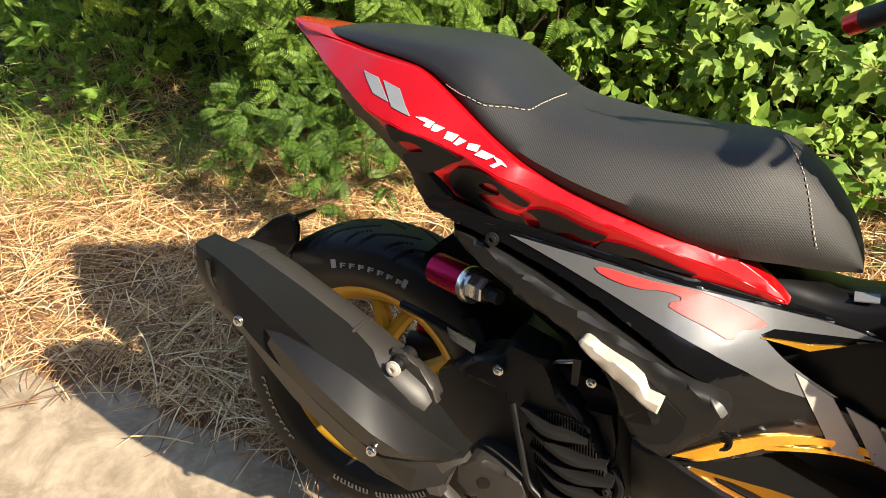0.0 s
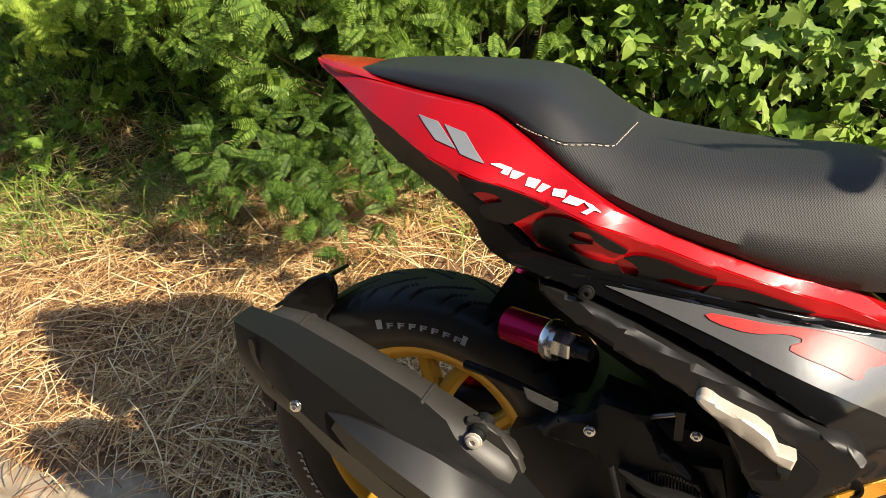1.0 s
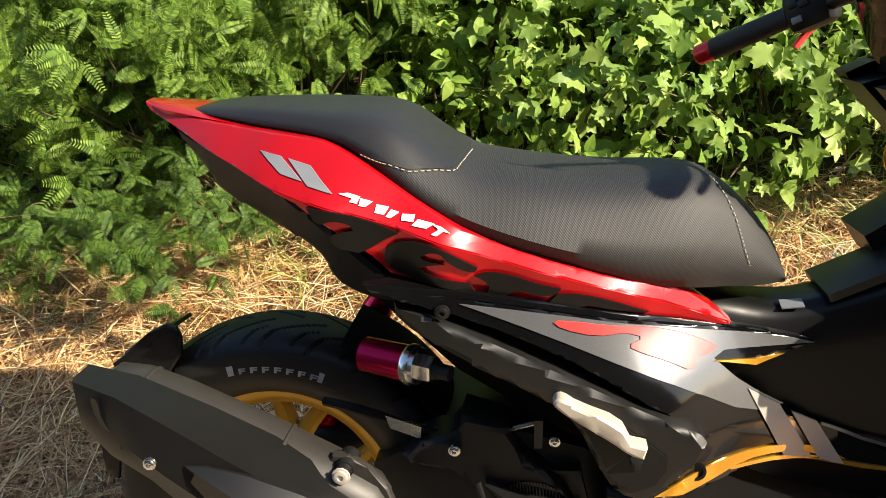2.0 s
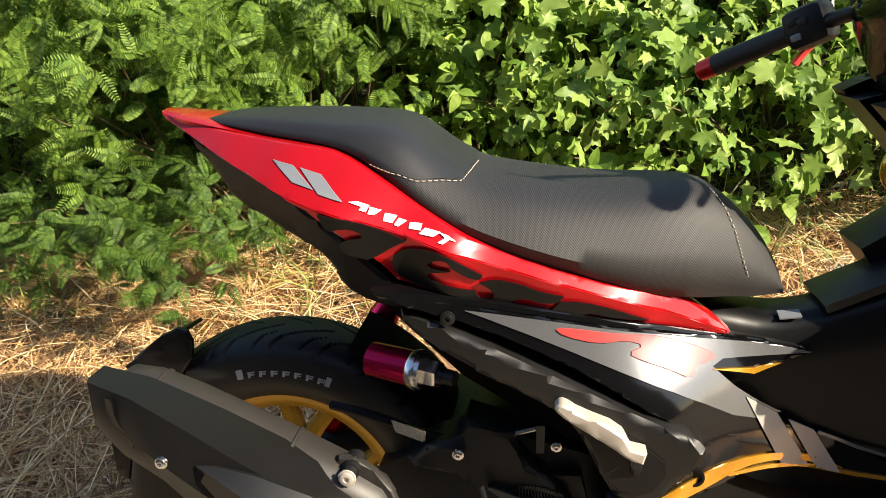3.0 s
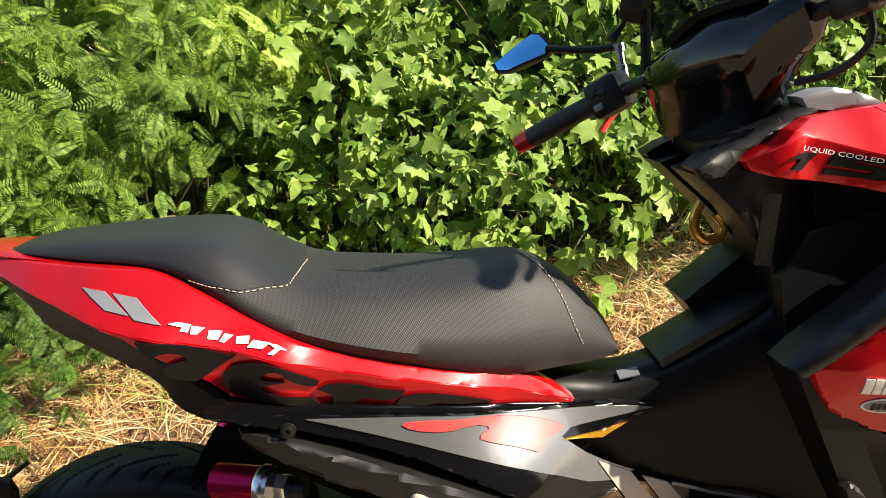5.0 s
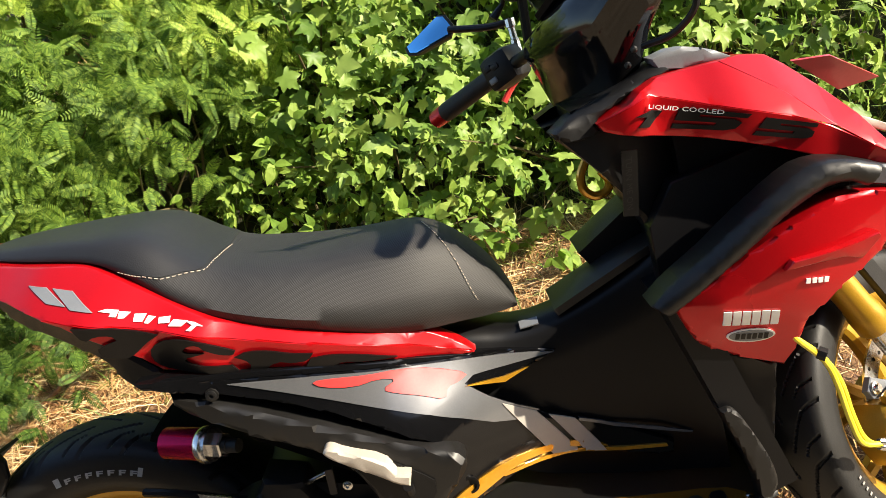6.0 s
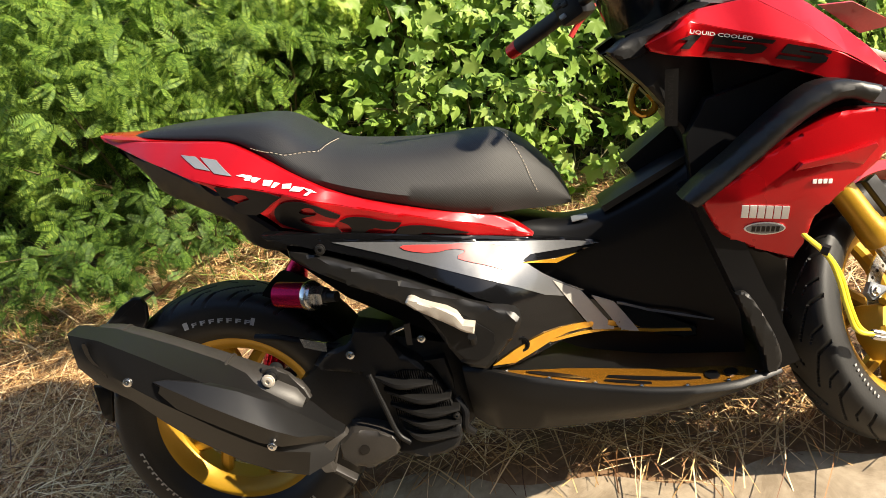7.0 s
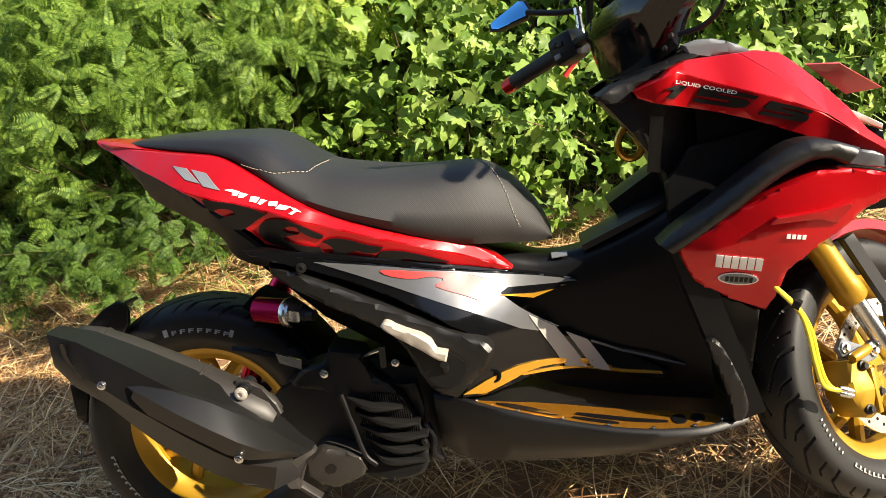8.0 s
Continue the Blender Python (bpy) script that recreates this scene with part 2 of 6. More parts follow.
def tps(ctrl, ease=1e-4):
    """A smooth surface y(x, z) through, or eased near, a few known points."""
    P = np.array(ctrl, float)
    n = len(P)
    d = np.linalg.norm(P[:, None, :2] - P[None, :, :2], axis=2)
    A = np.zeros((n + 3, n + 3))
    A[:n, :n] = np.where(d > 0, d ** 2 * np.log(d + 1e-12), 0) + np.eye(n) * ease
    A[:n, n], A[:n, n + 1:] = 1, P[:, :2]
    A[n:, :n] = A[:n, n:].T
    s = np.linalg.solve(A, np.r_[P[:, 2], 0, 0, 0])

    def f(x, z):
        r = np.hypot(P[:, 0] - x, P[:, 1] - z)
        return float(s[:n] @ np.where(r > 0, r * r * np.log(r + 1e-12), 0) + s[n] + s[n + 1] * x + s[n + 2] * z)
    return f


def flat_grid(outline, step, edge=0):
    """A polygon in the xz plane, cut into cells."""
    bm = bmesh.new()
    bm.faces.new([bm.verts.new((x, 0, z)) for x, z in outline])
    bm.normal_update()
    if edge:
        bmesh.ops.inset_region(bm, faces=bm.faces[:], thickness=edge, use_even_offset=False, use_boundary=True)
    bmesh.ops.triangulate(bm, faces=bm.faces[:])
    xs, zs = [p[0] for p in outline], [p[1] for p in outline]
    for lo, hi, no in ((min(xs), max(xs), (1, 0, 0)), (min(zs), max(zs), (0, 0, 1))):
        k = math.floor(lo / step) + 1
        while k * step < hi:
            bmesh.ops.bisect_plane(bm, geom=bm.verts[:] + bm.edges[:] + bm.faces[:], dist=1e-5, plane_co=Vector(no) * k * step, plane_no=no)
            k += 1
    return bm


def panel_bm(outline, yf, thick=0.02, edge=0.005, step=0.03, lift=0.0, side=1):
    """A curved body panel: the outline in side view, laid on the surface yf, with a rolled edge and a turned-in rim."""
    bm = flat_grid(outline, step, edge)
    rim = {v for e in bm.edges if e.is_boundary for v in e.verts}
    for v in bm.verts:
        v.co.y = yf(v.co.x, v.co.z) - lift + (edge * 0.8 if v in rim else 0)
    border = [e for e in bm.edges if e.is_boundary]
    ext = bmesh.ops.extrude_edge_only(bm, edges=border)
    for v in ext["geom"]:
        if isinstance(v, bmesh.types.BMVert):
            v.co.y += thick
    if side < 0:
        for v in bm.verts:
            v.co.y = -v.co.y
    return bm


def decal_bm(outline, yf, lift=0.0022, step=0.0125):
    return panel_bm(outline, yf, thick=lift * 0.9, edge=0, step=step, lift=lift)


def loft_bm(rings, caps=True):
    bm = bmesh.new()
    rows = [[bm.verts.new(p) for p in r] for r in rings]
    for a, b in zip(rows, rows[1:]):
        n = len(a)
        for i in range(n):
            bm.faces.new((a[i], a[(i + 1) % n], b[(i + 1) % n], b[i]))
    if caps:
        bm.faces.new(rows[0])
        bm.faces.new(rows[-1][::-1])
    return bm


def mirrored(half):
    """A closed ring from a half profile (y <= 0) that runs from the bottom to the top."""
    return half + [(-y, z) for y, z in reversed(half) if abs(y) > 1e-6]


def spline(xs, keys):
    """Values at xs along keys [(x, v, ...)], eased between them."""
    k = np.array(keys, float)
    out = []
    for x in xs:
        i = int(np.clip(np.searchsorted(k[:, 0], x) - 1, 0, len(k) - 2))
        p0, p1, p2, p3 = k[max(i - 1, 0)], k[i], k[i + 1], k[min(i + 2, len(k) - 1)]
        h = p2[0] - p1[0]
        t = (x - p1[0]) / h
        m1 = (p2 - p0) / max(p2[0] - p0[0], 1e-6) * h
        m2 = (p3 - p1) / max(p3[0] - p1[0], 1e-6) * h
        v = (2 * t ** 3 - 3 * t ** 2 + 1) * p1 + (t ** 3 - 2 * t ** 2 + t) * m1 + (-2 * t ** 3 + 3 * t ** 2) * p2 + (t ** 3 - t ** 2) * m2
        out.append(v[1:])
    return out


def tube_bm(points, radius, segs=12, caps=True):
    """A round bar along points; radius one number or one for each point."""
    pts = [Vector(p) for p in points]
    rad = radius if isinstance(radius, (list, tuple)) else [radius] * len(pts)
    rings, ref = [], None
    for i, p in enumerate(pts):
        d = (pts[min(i + 1, len(pts) - 1)] - pts[max(i - 1, 0)]).normalized()
        if ref is None:
            ref = d.cross(Vector((0, 0, 1)) if abs(d.z) < 0.9 else Vector((1, 0, 0))).normalized()
        ref = (ref - d * ref.dot(d)).normalized()
        q = d.cross(ref)
        rings.append([p + (ref * math.cos(a) + q * math.sin(a)) * rad[i] for a in (2 * math.pi * k / segs for k in range(segs))])
    return loft_bm(rings, caps)


def smooth_path(points, n=6):
    k = np.array([[i, *p] for i, p in enumerate(points)], float)
    return [tuple(v) for v in spline(np.linspace(0, len(points) - 1, n * (len(points) - 1) + 1), k)]


def stack_bm(a, b, rings, segs=24):
    """A turned piece on the axis a to b: rings of (share of the way, radius)."""
    a, b = Vector(a), Vector(b)
    return tube_bm_axis(a, (b - a), rings, segs)


def tube_bm_axis(a, d, rings, segs):
    u = d.normalized()
    ref = u.cross(Vector((0, 0, 1)) if abs(u.z) < 0.9 else Vector((1, 0, 0))).normalized()
    q = u.cross(ref)
    return loft_bm([[a + d * s + (ref * math.cos(t) + q * math.sin(t)) * r for t in (2 * math.pi * (k + 0.5) / segs for k in range(segs))] for s, r in rings])


def box_bm(size, at=(0, 0, 0), m=None, bevel=0.003):
    bm = bmesh.new()
    bmesh.ops.create_cube(bm, size=1.0)
    for v in bm.verts:
        v.co = Vector((v.co.x * size[0], v.co.y * size[1], v.co.z * size[2]))
    if bevel:
        bmesh.ops.bevel(bm, geom=bm.edges[:], offset=bevel, segments=2, affect="EDGES", profile=0.5)
    bm.transform(Matrix.Translation(at) @ (m or Matrix()))
    return bm


def join_bm(*parts):
    out = bmesh.new()
    for b in parts:
        me = bpy.data.meshes.new("piece")
        b.to_mesh(me)
        b.free()
        out.from_mesh(me)
        bpy.data.meshes.remove(me)
    return out


def slab_bm(corners, thick, n=6, bulge=0.0):
    """A four-cornered plate (corners in order) of a thickness along its normal, softly domed by bulge."""
    c = [Vector(p) for p in corners]
    no = (c[1] - c[0]).cross(c[3] - c[0]).normalized()
    bm = bmesh.new()

    def sheet(off, b):
        g = []
        for i in range(n + 1):
            row = []
            for j in range(n + 1):
                u, v = i / n, j / n
                p = c[0] * (1 - u) * (1 - v) + c[1] * u * (1 - v) + c[2] * u * v + c[3] * (1 - u) * v
                row.append(bm.verts.new(p + no * (off + b * 16 * u * (1 - u) * v * (1 - v))))
            g.append(row)
        return g
    A, B = sheet(0, bulge), sheet(-thick, 0)
    for g in (A, B):
        for i in range(n):
            for j in range(n):
                bm.faces.new((g[i][j], g[i + 1][j], g[i + 1][j + 1], g[i][j + 1]))
    rim = [(i, 0) for i in range(n)] + [(n, j) for j in range(n)] + [(i, n) for i in range(n, 0, -1)] + [(0, j) for j in range(n, 0, -1)]
    for (i, j), (k, l) in zip(rim, rim[1:] + rim[:1]):
        bm.faces.new((A[i][j], A[k][l], B[k][l], B[i][j]))
    return bm


def text_bm(words, height, put, bold=0.0):
    """Lettering in the built-in font, laid out by put(u, v): u along the line and v up, in metres."""
    cu = bpy.data.curves.new("words", "FONT")
    cu.body, cu.size, cu.resolution_u, cu.offset = words, height / 0.7, 2, bold / 4
    ob = bpy.data.objects.new("words", cu)
    scene.collection.objects.link(ob)
    dg = bpy.context.evaluated_depsgraph_get()
    me = bpy.data.meshes.new_from_object(ob.evaluated_get(dg))
    bpy.data.objects.remove(ob)
    bpy.data.curves.remove(cu)
    bm = bmesh.new()
    bm.from_mesh(me)
    bpy.data.meshes.remove(me)
    for v in bm.verts:
        v.co = Vector(put(v.co.x, v.co.y))
    return bm


# ---- ground ----
def bank_height(x, y):
    """The verge rises into an overgrown bank behind the scooter."""
    s = max(0.0, y - bank_foot(x) - 0.15)
    return 0.95 * (1 - math.exp(-s * 0.9)) if s > 0 else 0.0


def bank_foot(x):
    return 1.16 + 0.10 * math.sin(1.7 * x + 0.6) + 0.05 * math.sin(4.1 * x) - 0.18 * max(0, -x - 1.1) + 0.08 * max(0, x - 1.2)


def ground_height(x, y):
    near = max(0.0, min(1.0, (y - 0.05) / 0.25))
    return bank_height(x, y) + near * (0.016 * noise.noise((x * 4, y * 4, 0.3)) + 0.008 * noise.noise((x * 13, y * 13, 2.0)) + 0.006) - 0.006


def make_ground():
    xs = np.concatenate([[-2000, -400, -80, -20, -9, -5], np.arange(-3.5, 3.51, 0.05), [5, 9, 20, 80, 400, 2000]])
    ys = np.concatenate([[-2000, -400, -80, -20, -9, -5, -3], np.arange(-1.6, 3.6, 0.05), [4, 5, 8, 20, 80, 400, 2000]])
    verts = [(x, y, ground_height(x, y)) for y in ys for x in xs]
    n = len(xs)
    faces = [(j * n + i, j * n + i + 1, (j + 1) * n + i + 1, (j + 1) * n + i) for j in range(len(ys) - 1) for i in range(n - 1)]
    ob = raw("ground", verts, faces, SOIL, smooth=True)
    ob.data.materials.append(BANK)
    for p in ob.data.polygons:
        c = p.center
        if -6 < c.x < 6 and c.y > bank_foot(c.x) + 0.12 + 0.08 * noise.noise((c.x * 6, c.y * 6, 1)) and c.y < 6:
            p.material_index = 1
    tagged(ob, "brown earth strewn with dry straw", "ground", kind="structure")


def kerb_y(x):
    return 0.015 + 0.055 * math.sin(2.3 * x + 1.0) + 0.03 * math.sin(6.1 * x) + 0.018 * math.sin(17 * x + 2) - 0.10 * x * (x < 0) - 0.02


def make_pavement():
    xs = np.arange(-6, 6.01, 0.04)
    bm = bmesh.new()
    rows = []
    for x in xs:
        e = kerb_y(x)
        ys = [-4.0, -2.0, -1.2, -0.8, -0.5, -0.3, e - 0.12, e - 0.05, e - 0.012, e]
        zs = [0.006] * 8 + [0.004, -0.012]
        rows.append([bm.verts.new((x, y, z + (0.0015 * noise.noise((x * 8, y * 8, 5)) if z > 0 else 0))) for y, z in zip(ys, zs)])
    for a, b in zip(rows, rows[1:]):
        for i in range(len(a) - 1):
            bm.faces.new((a[i], b[i], b[i + 1], a[i + 1]))
    ob = finish("pavement", bm, CONCRETE)
    tagged(ob, "worn pale concrete road edge with stains", "pavement", kind="structure")


def strands(name, count, place, length, width, material, label, lift=(0.002, 0.03), bend=0.25, upright=0.0, seed=1):
    """Blades or stalks as narrow bent strips, in one mesh."""
    rng = np.random.default_rng(seed)
    V, F = [], []
    for _ in range(count):
        x, y = place(rng)
        L = rng.uniform(*length)
        w = rng.uniform(*width) / 2
        a = rng.uniform(0, 2 * math.pi)
        d = np.array([math.cos(a), math.sin(a), 0.0])
        s = np.array([-math.sin(a), math.cos(a), 0.0])
        z = ground_height(x, y) if y > kerb_y(x) else 0.008
        k = 4
        cur = rng.uniform(-bend, bend)
        z0 = rng.uniform(*lift)
        rise = rng.uniform(0.5, 1.0) * upright
        tip = rng.uniform(-0.02, 0.05) if not upright else 0
        base = len(V)
        for i in range(k + 1):
            t = i / k
            if upright:
                hgt = L * rise * (t - 0.35 * t * t)
                out = L * (1 - rise * 0.7) * t * t
                p = np.array([x, y, z]) + d * out + s * cur * L * t * t * 0.4 + np.array([0, 0, hgt])
                ww = w * (1 - t * 0.85)
            else:
                p = np.array([x, y, z + z0 + tip * t + 0.012 * math.sin(math.pi * t)]) + d * L * (t - 0.5) + s * cur * L * (t - 0.5) ** 2
                ww = w * (1 - 0.5 * abs(t - 0.5))
            V.append(p - s * ww + np.array([0, 0, 0.0006]))
            V.append(p + s * ww)
        for i in range(k):
            F.append((base + 2 * i, base + 2 * i + 1, base + 2 * i + 3, base + 2 * i + 2))
    ob = raw(name, [tuple(v) for v in V], F, material)
    return tagged(ob, label, name.replace("_", " "), kind="stuff")


def straw_place(rng):
    while True:
        x, y = rng.uniform(-2.3, 2.0), rng.uniform(-0.1, 1.35)
        edge = kerb_y(x)
        if y > edge + rng.exponential(0.03) or rng.random() < 0.06 * math.exp(-(edge - y) / 0.06):
            patch = noise.noise((x * 2.4, y * 2.4, 7.0))
            if rng.random() < (0.55 + 0.9 * patch) * (0.4 if x > 0.45 and y < 0.5 else 1):
                return x, y


def verge_place(rng):
    x = rng.uniform(-2.6, 2.6)
    return x, bank_foot(x) + rng.normal(0.0, 0.14)


def left_verge(rng):
    x = rng.uniform(-2.8, -0.95)
    return x, bank_foot(x) + rng.uniform(-0.28, 0.6)


# ---- plants ----
def leaf_shape(kind):
    """Outline of one leaf in its own plane, u along the midrib (0 to 1) and v across."""
    if kind == "ovate":
        half = [(0.05, 0.14), (0.25, 0.28), (0.5, 0.27), (0.75, 0.15)]
        return [(0.0, 0.0)] + half + [(1.0, 0.0)] + [(u, -v) for u, v in reversed(half)]
    half = [(0.12, 0.07), (0.4, 0.12), (0.7, 0.08)]
    return [(0.0, 0.0)] + half + [(1.0, 0.0)] + [(u, -v) for u, v in reversed(half)]


def add_leaf(V, F, shape, base, along, normal, size, fold, droop):
    """One leaf as two folded halves that droop towards the tip."""
    a = np.array(along) / np.linalg.norm(along)
    n = np.array(normal) - a * np.dot(normal, a)
    n /= np.linalg.norm(n) + 1e-9
    s = np.cross(n, a)
    k = len(V)
    m = len(shape)
    for u, v in shape:
        V.append(tuple(base + a * u * size + s * v * size + n * size * (fold * abs(v) - droop * u * u)))
    mid = [0]
    tip = m // 2
    V.append(tuple(base + a * 0.35 * size - n * size * droop * 0.12))
    V.append(tuple(base + a * 0.68 * size - n * size * droop * 0.46))
    c1, c2 = k + m, k + m + 1
    first = [k + i for i in range(0, tip + 1)]
    second = [k + i for i in range(tip, m)] + [k]
    for side in (first, second):
        cut = len(side) // 2
        if side is first:
            F.append(tuple(side[:cut + 1] + [c1]))
            F.append(tuple([c1] + [side[cut]] + side[cut + 1:] + [c2]))
        else:
            F.append(tuple([c2] + side[:cut + 1] + [c1]))
            F.append(tuple([c1] + side[cut:]))


FROND = ((0, 0), (0.35, 1), (0.8, 0.9), (1, 0), (0.75, -0.8), (0.3, -0.8))


def add_frond(V, F, base, along, normal, size, rng):
    """A feathery leaf: pairs of small oval leaflets along a thin rib."""
    a = np.array(along) / np.linalg.norm(along)
    n = np.array(normal) - a * np.dot(normal, a)
    n /= np.linalg.norm(n) + 1e-9
    s = np.array([n[1] * a[2] - n[2] * a[1], n[2] * a[0] - n[0] * a[2], n[0] * a[1] - n[1] * a[0]])
    pairs = int(rng.integers(11, 16))
    droop = rng.uniform(0.02, 0.28)
    t = (np.arange(pairs) + 1.0) / (pairs + 0.5)
    p = base + np.outer(size * t, a) - np.outer(size * droop * t * t, n)
    ll = (size * 0.23 * (1.0 - 0.55 * np.abs(t - 0.4) / 0.6))[:, None]
    for sg in (1, -1):
        d, e = s * sg * 0.93 + a * 0.36 - n * 0.12, (a * 0.93 - s * sg * 0.36) * 0.155
        pts = np.stack([p + ll * (d * u + e * v) for u, v in FROND], axis=1).reshape(-1, 3)
        q = len(V)
        V.extend(map(tuple, pts.tolist()))
        F.extend(tuple(range(k, k + 6)) for k in range(q, q + 6 * pairs, 6))
    q = len(V)
    tip = base + a * size - n * size * droop
    V.extend([tuple(base - s * 0.001), tuple(base + s * 0.001), tuple(tip)])
    F.append((q, q + 1, q + 2))


def leafy(kind, V, F, p, out, size, rng):
    """A leaf of a kind at p that faces out, towards the light."""
    al = rng.normal(0, 0.55, 3) + np.array([0.0, -0.35, -0.15])
    no = np.array(out) + rng.normal(0, 0.33, 3)
    if kind == "feathery":
        for _ in range(int(rng.integers(3, 6))):
            al2 = al + rng.normal(0, 0.9, 3)
            add_frond(V, F, np.array(p), al2, no + rng.normal(0, 0.15, 3), size * rng.uniform(0.75, 1.2), rng)
    elif kind == "lobed":
        add_lobed(V, F, p, al, no, size * rng.uniform(0.6, 1.25), int(rng.integers(0, 9)))
    else:
        for _ in range(int(rng.integers(3, 6))):
            add_leaf(V, F, SHAPES[kind], np.array(p), al + rng.normal(0, 0.6, 3), no, size * rng.uniform(0.6, 1.2), rng.uniform(0, 0.3), rng.uniform(0.05, 0.5))


SHAPES = {k: leaf_shape(k) for k in ("ovate", "lance")}
FOLIAGE = {"feathery": LEAF_FERN, "lobed": LEAF_LOBED, "ovate": LEAF_LANCE, "lance": LEAF_LANCE}


def lobed_leaf(fold, droop, rng):
    """A palmate leaf with five pointed, toothed lobes, each folded along its vein; the stalk meets it at the origin."""
    V, F = [(0.0, 0.0, 0.0)], []

    def put(r, a, up):
        V.append((0.16 + r * math.cos(a), r * math.sin(a), up - droop * r * r))
        return len(V) - 1
    lobes = [(radians(a + rng.uniform(-5, 5)), l * rng.uniform(0.9, 1.1)) for a, l in ((-120, 0.50), (-60, 0.70), (0, 0.84), (60, 0.70), (120, 0.50))]
    centre = put(0.0, 0.0, -0.02)
    dips = [put(0.16, radians(-165), fold * 0.3)]
    for (a, la), (b, lb) in zip(lobes, lobes[1:]):
        dips.append(put(rng.uniform(0.42, 0.52) * (la + lb) / 2 / 0.68, (a + b) / 2, fold * 0.6))
    dips.append(put(0.16, radians(165), fold * 0.3))
    for i, (a, l) in enumerate(lobes):
        vein, tip = put(0.52 * l, a, -0.02), put(l, a, rng.uniform(-0.05, 0.03))
        for dip, sg in ((dips[i], -1), (dips[i + 1], 1)):
            w = rng.uniform(0.29, 0.40)
            s1 = put(0.66 * l, a + sg * w, fold)
            s2 = put(0.84 * l, a + sg * w * 0.48, fold * 0.5)
            F.extend([f[::sg] for f in ((centre, vein, s1, dip), (vein, s2, s1), (vein, tip, s2))])
    F.append((0, dips[0], centre))
    F.append((0, centre, dips[-1]))
    return np.array(V), F


leaf_rng = np.random.default_rng(77)
LOBED = [lobed_leaf(f, d, leaf_rng) for f in (0.03, 0.08, 0.13) for d in (0.02, 0.16, 0.34)]


def add_lobed(V, F, base, along, normal, size, k):
    a = np.array(along) / np.linalg.norm(along)
    n = np.array(normal) - a * np.dot(normal, a)
    n /= np.linalg.norm(n) + 1e-9
    lv, lf = LOBED[k]
    q = len(V)
    V.extend(map(tuple, (np.array(base) + size * (lv @ np.array([a, np.cross(n, a), n]))).tolist()))
    F.extend(tuple(i + q for i in f) for f in lf)


LEAF_MESHES = []
for lv, lf in LOBED:
    lm = bpy.data.meshes.new("leaf")
    lm.from_pydata([tuple(p) for p in lv.tolist()], [], lf)
    lm.materials.append(LEAF_LOBED)
    lm.polygons.foreach_set("use_smooth", [True] * len(lm.polygons))
    LEAF_MESHES.append(lm)


def one_leaf(root, p, along, normal, size, k):
    """A single large leaf as a part of its shrub."""
    a = Vector(along).normalized()
    n = Vector(normal)
    n = (n - a * n.dot(a)).normalized()
    m = Matrix((a, n.cross(a), n)).transposed().to_4x4()
    ob = new("leaf", LEAF_MESHES[k])
    ob.parent = root
    ob.matrix_local = Matrix.Translation(Vector(p)) @ m @ Matrix.Scale(size, 4)


def shrub(kind, x, y, rx, rz, count, size, seed, label, ry=0.42, z0=None, singly=False, foliage=None):
    """A shrub: thin stems from one root, and a loose uneven crown of leaves."""
    rng = np.random.default_rng(seed)
    g = ground_height(x, y)
    root = new("shrub")
    root.location = (x, y, g)
    tagged(root, label, "shrub", group="shrubs on the bank")
    V, F, ends = [], [], []
    ang = rng.uniform(0, 6.28, 8)

    def bulge(a, e):
        return 1 + 0.22 * math.sin(2 * a + ang[0]) + 0.16 * math.sin(5 * a + ang[1] + 3 * e) + 0.13 * math.sin(7 * e + ang[2] + 2 * a)
    cz = rz * 0.55 if z0 is None else z0
    for _ in range(count):
        a = rng.uniform(0, 2 * math.pi)
        e = math.asin(rng.uniform(-0.30 if kind == "feathery" else -0.75, 1))
        r = bulge(a, e) * (1 - abs(rng.normal(0, 0.15 if kind == "feathery" else 0.11)))
        o = np.array([math.cos(a) * math.cos(e), math.sin(a) * math.cos(e), math.sin(e)])
        p = np.array([o[0] * rx * r, o[1] * ry * r, cz + o[2] * rz * 0.55 * r])
        if kind == "feathery":
            p[1] -= 0.16 * p[2] / rz
        if p[2] < (0.15 if kind == "feathery" and rz > 0.7 else 0.03):
            continue
        ends.append(p)
        out = o * np.array([0.4, 0.5, 0.4]) + np.array([0.60, -0.42, 0.62])
        if singly:
            al = rng.normal(0, 0.55, 3) + np.array([0.0, -0.35, -0.15])
            no = out + rng.normal(0, 0.32, 3)
            one_leaf(root, p, al, no, size * rng.uniform(0.35, 0.92), int(rng.integers(0, 9)))
        else:
            leafy(kind, V, F, p, out, size, rng)
    if not singly:
        raw("crown", V, F, foliage or FOLIAGE[kind], root, smooth=kind == "lobed")
    for p in [ends[i] for i in rng.choice(len(ends), min(9, len(ends)), replace=False)]:
        foot = np.array([rng.normal(0, 0.05), rng.normal(0, 0.04), -0.02])
        mid = foot * 0.5 + p * 0.5 + np.array([*rng.normal(0, 0.03, 2), 0.04])
        part("stem", tube_bm(smooth_path([foot, mid, p], 3), [0.006, 0.005, 0.005, 0.004, 0.003, 0.002, 0.0015], 5), STEM, root)
    return root


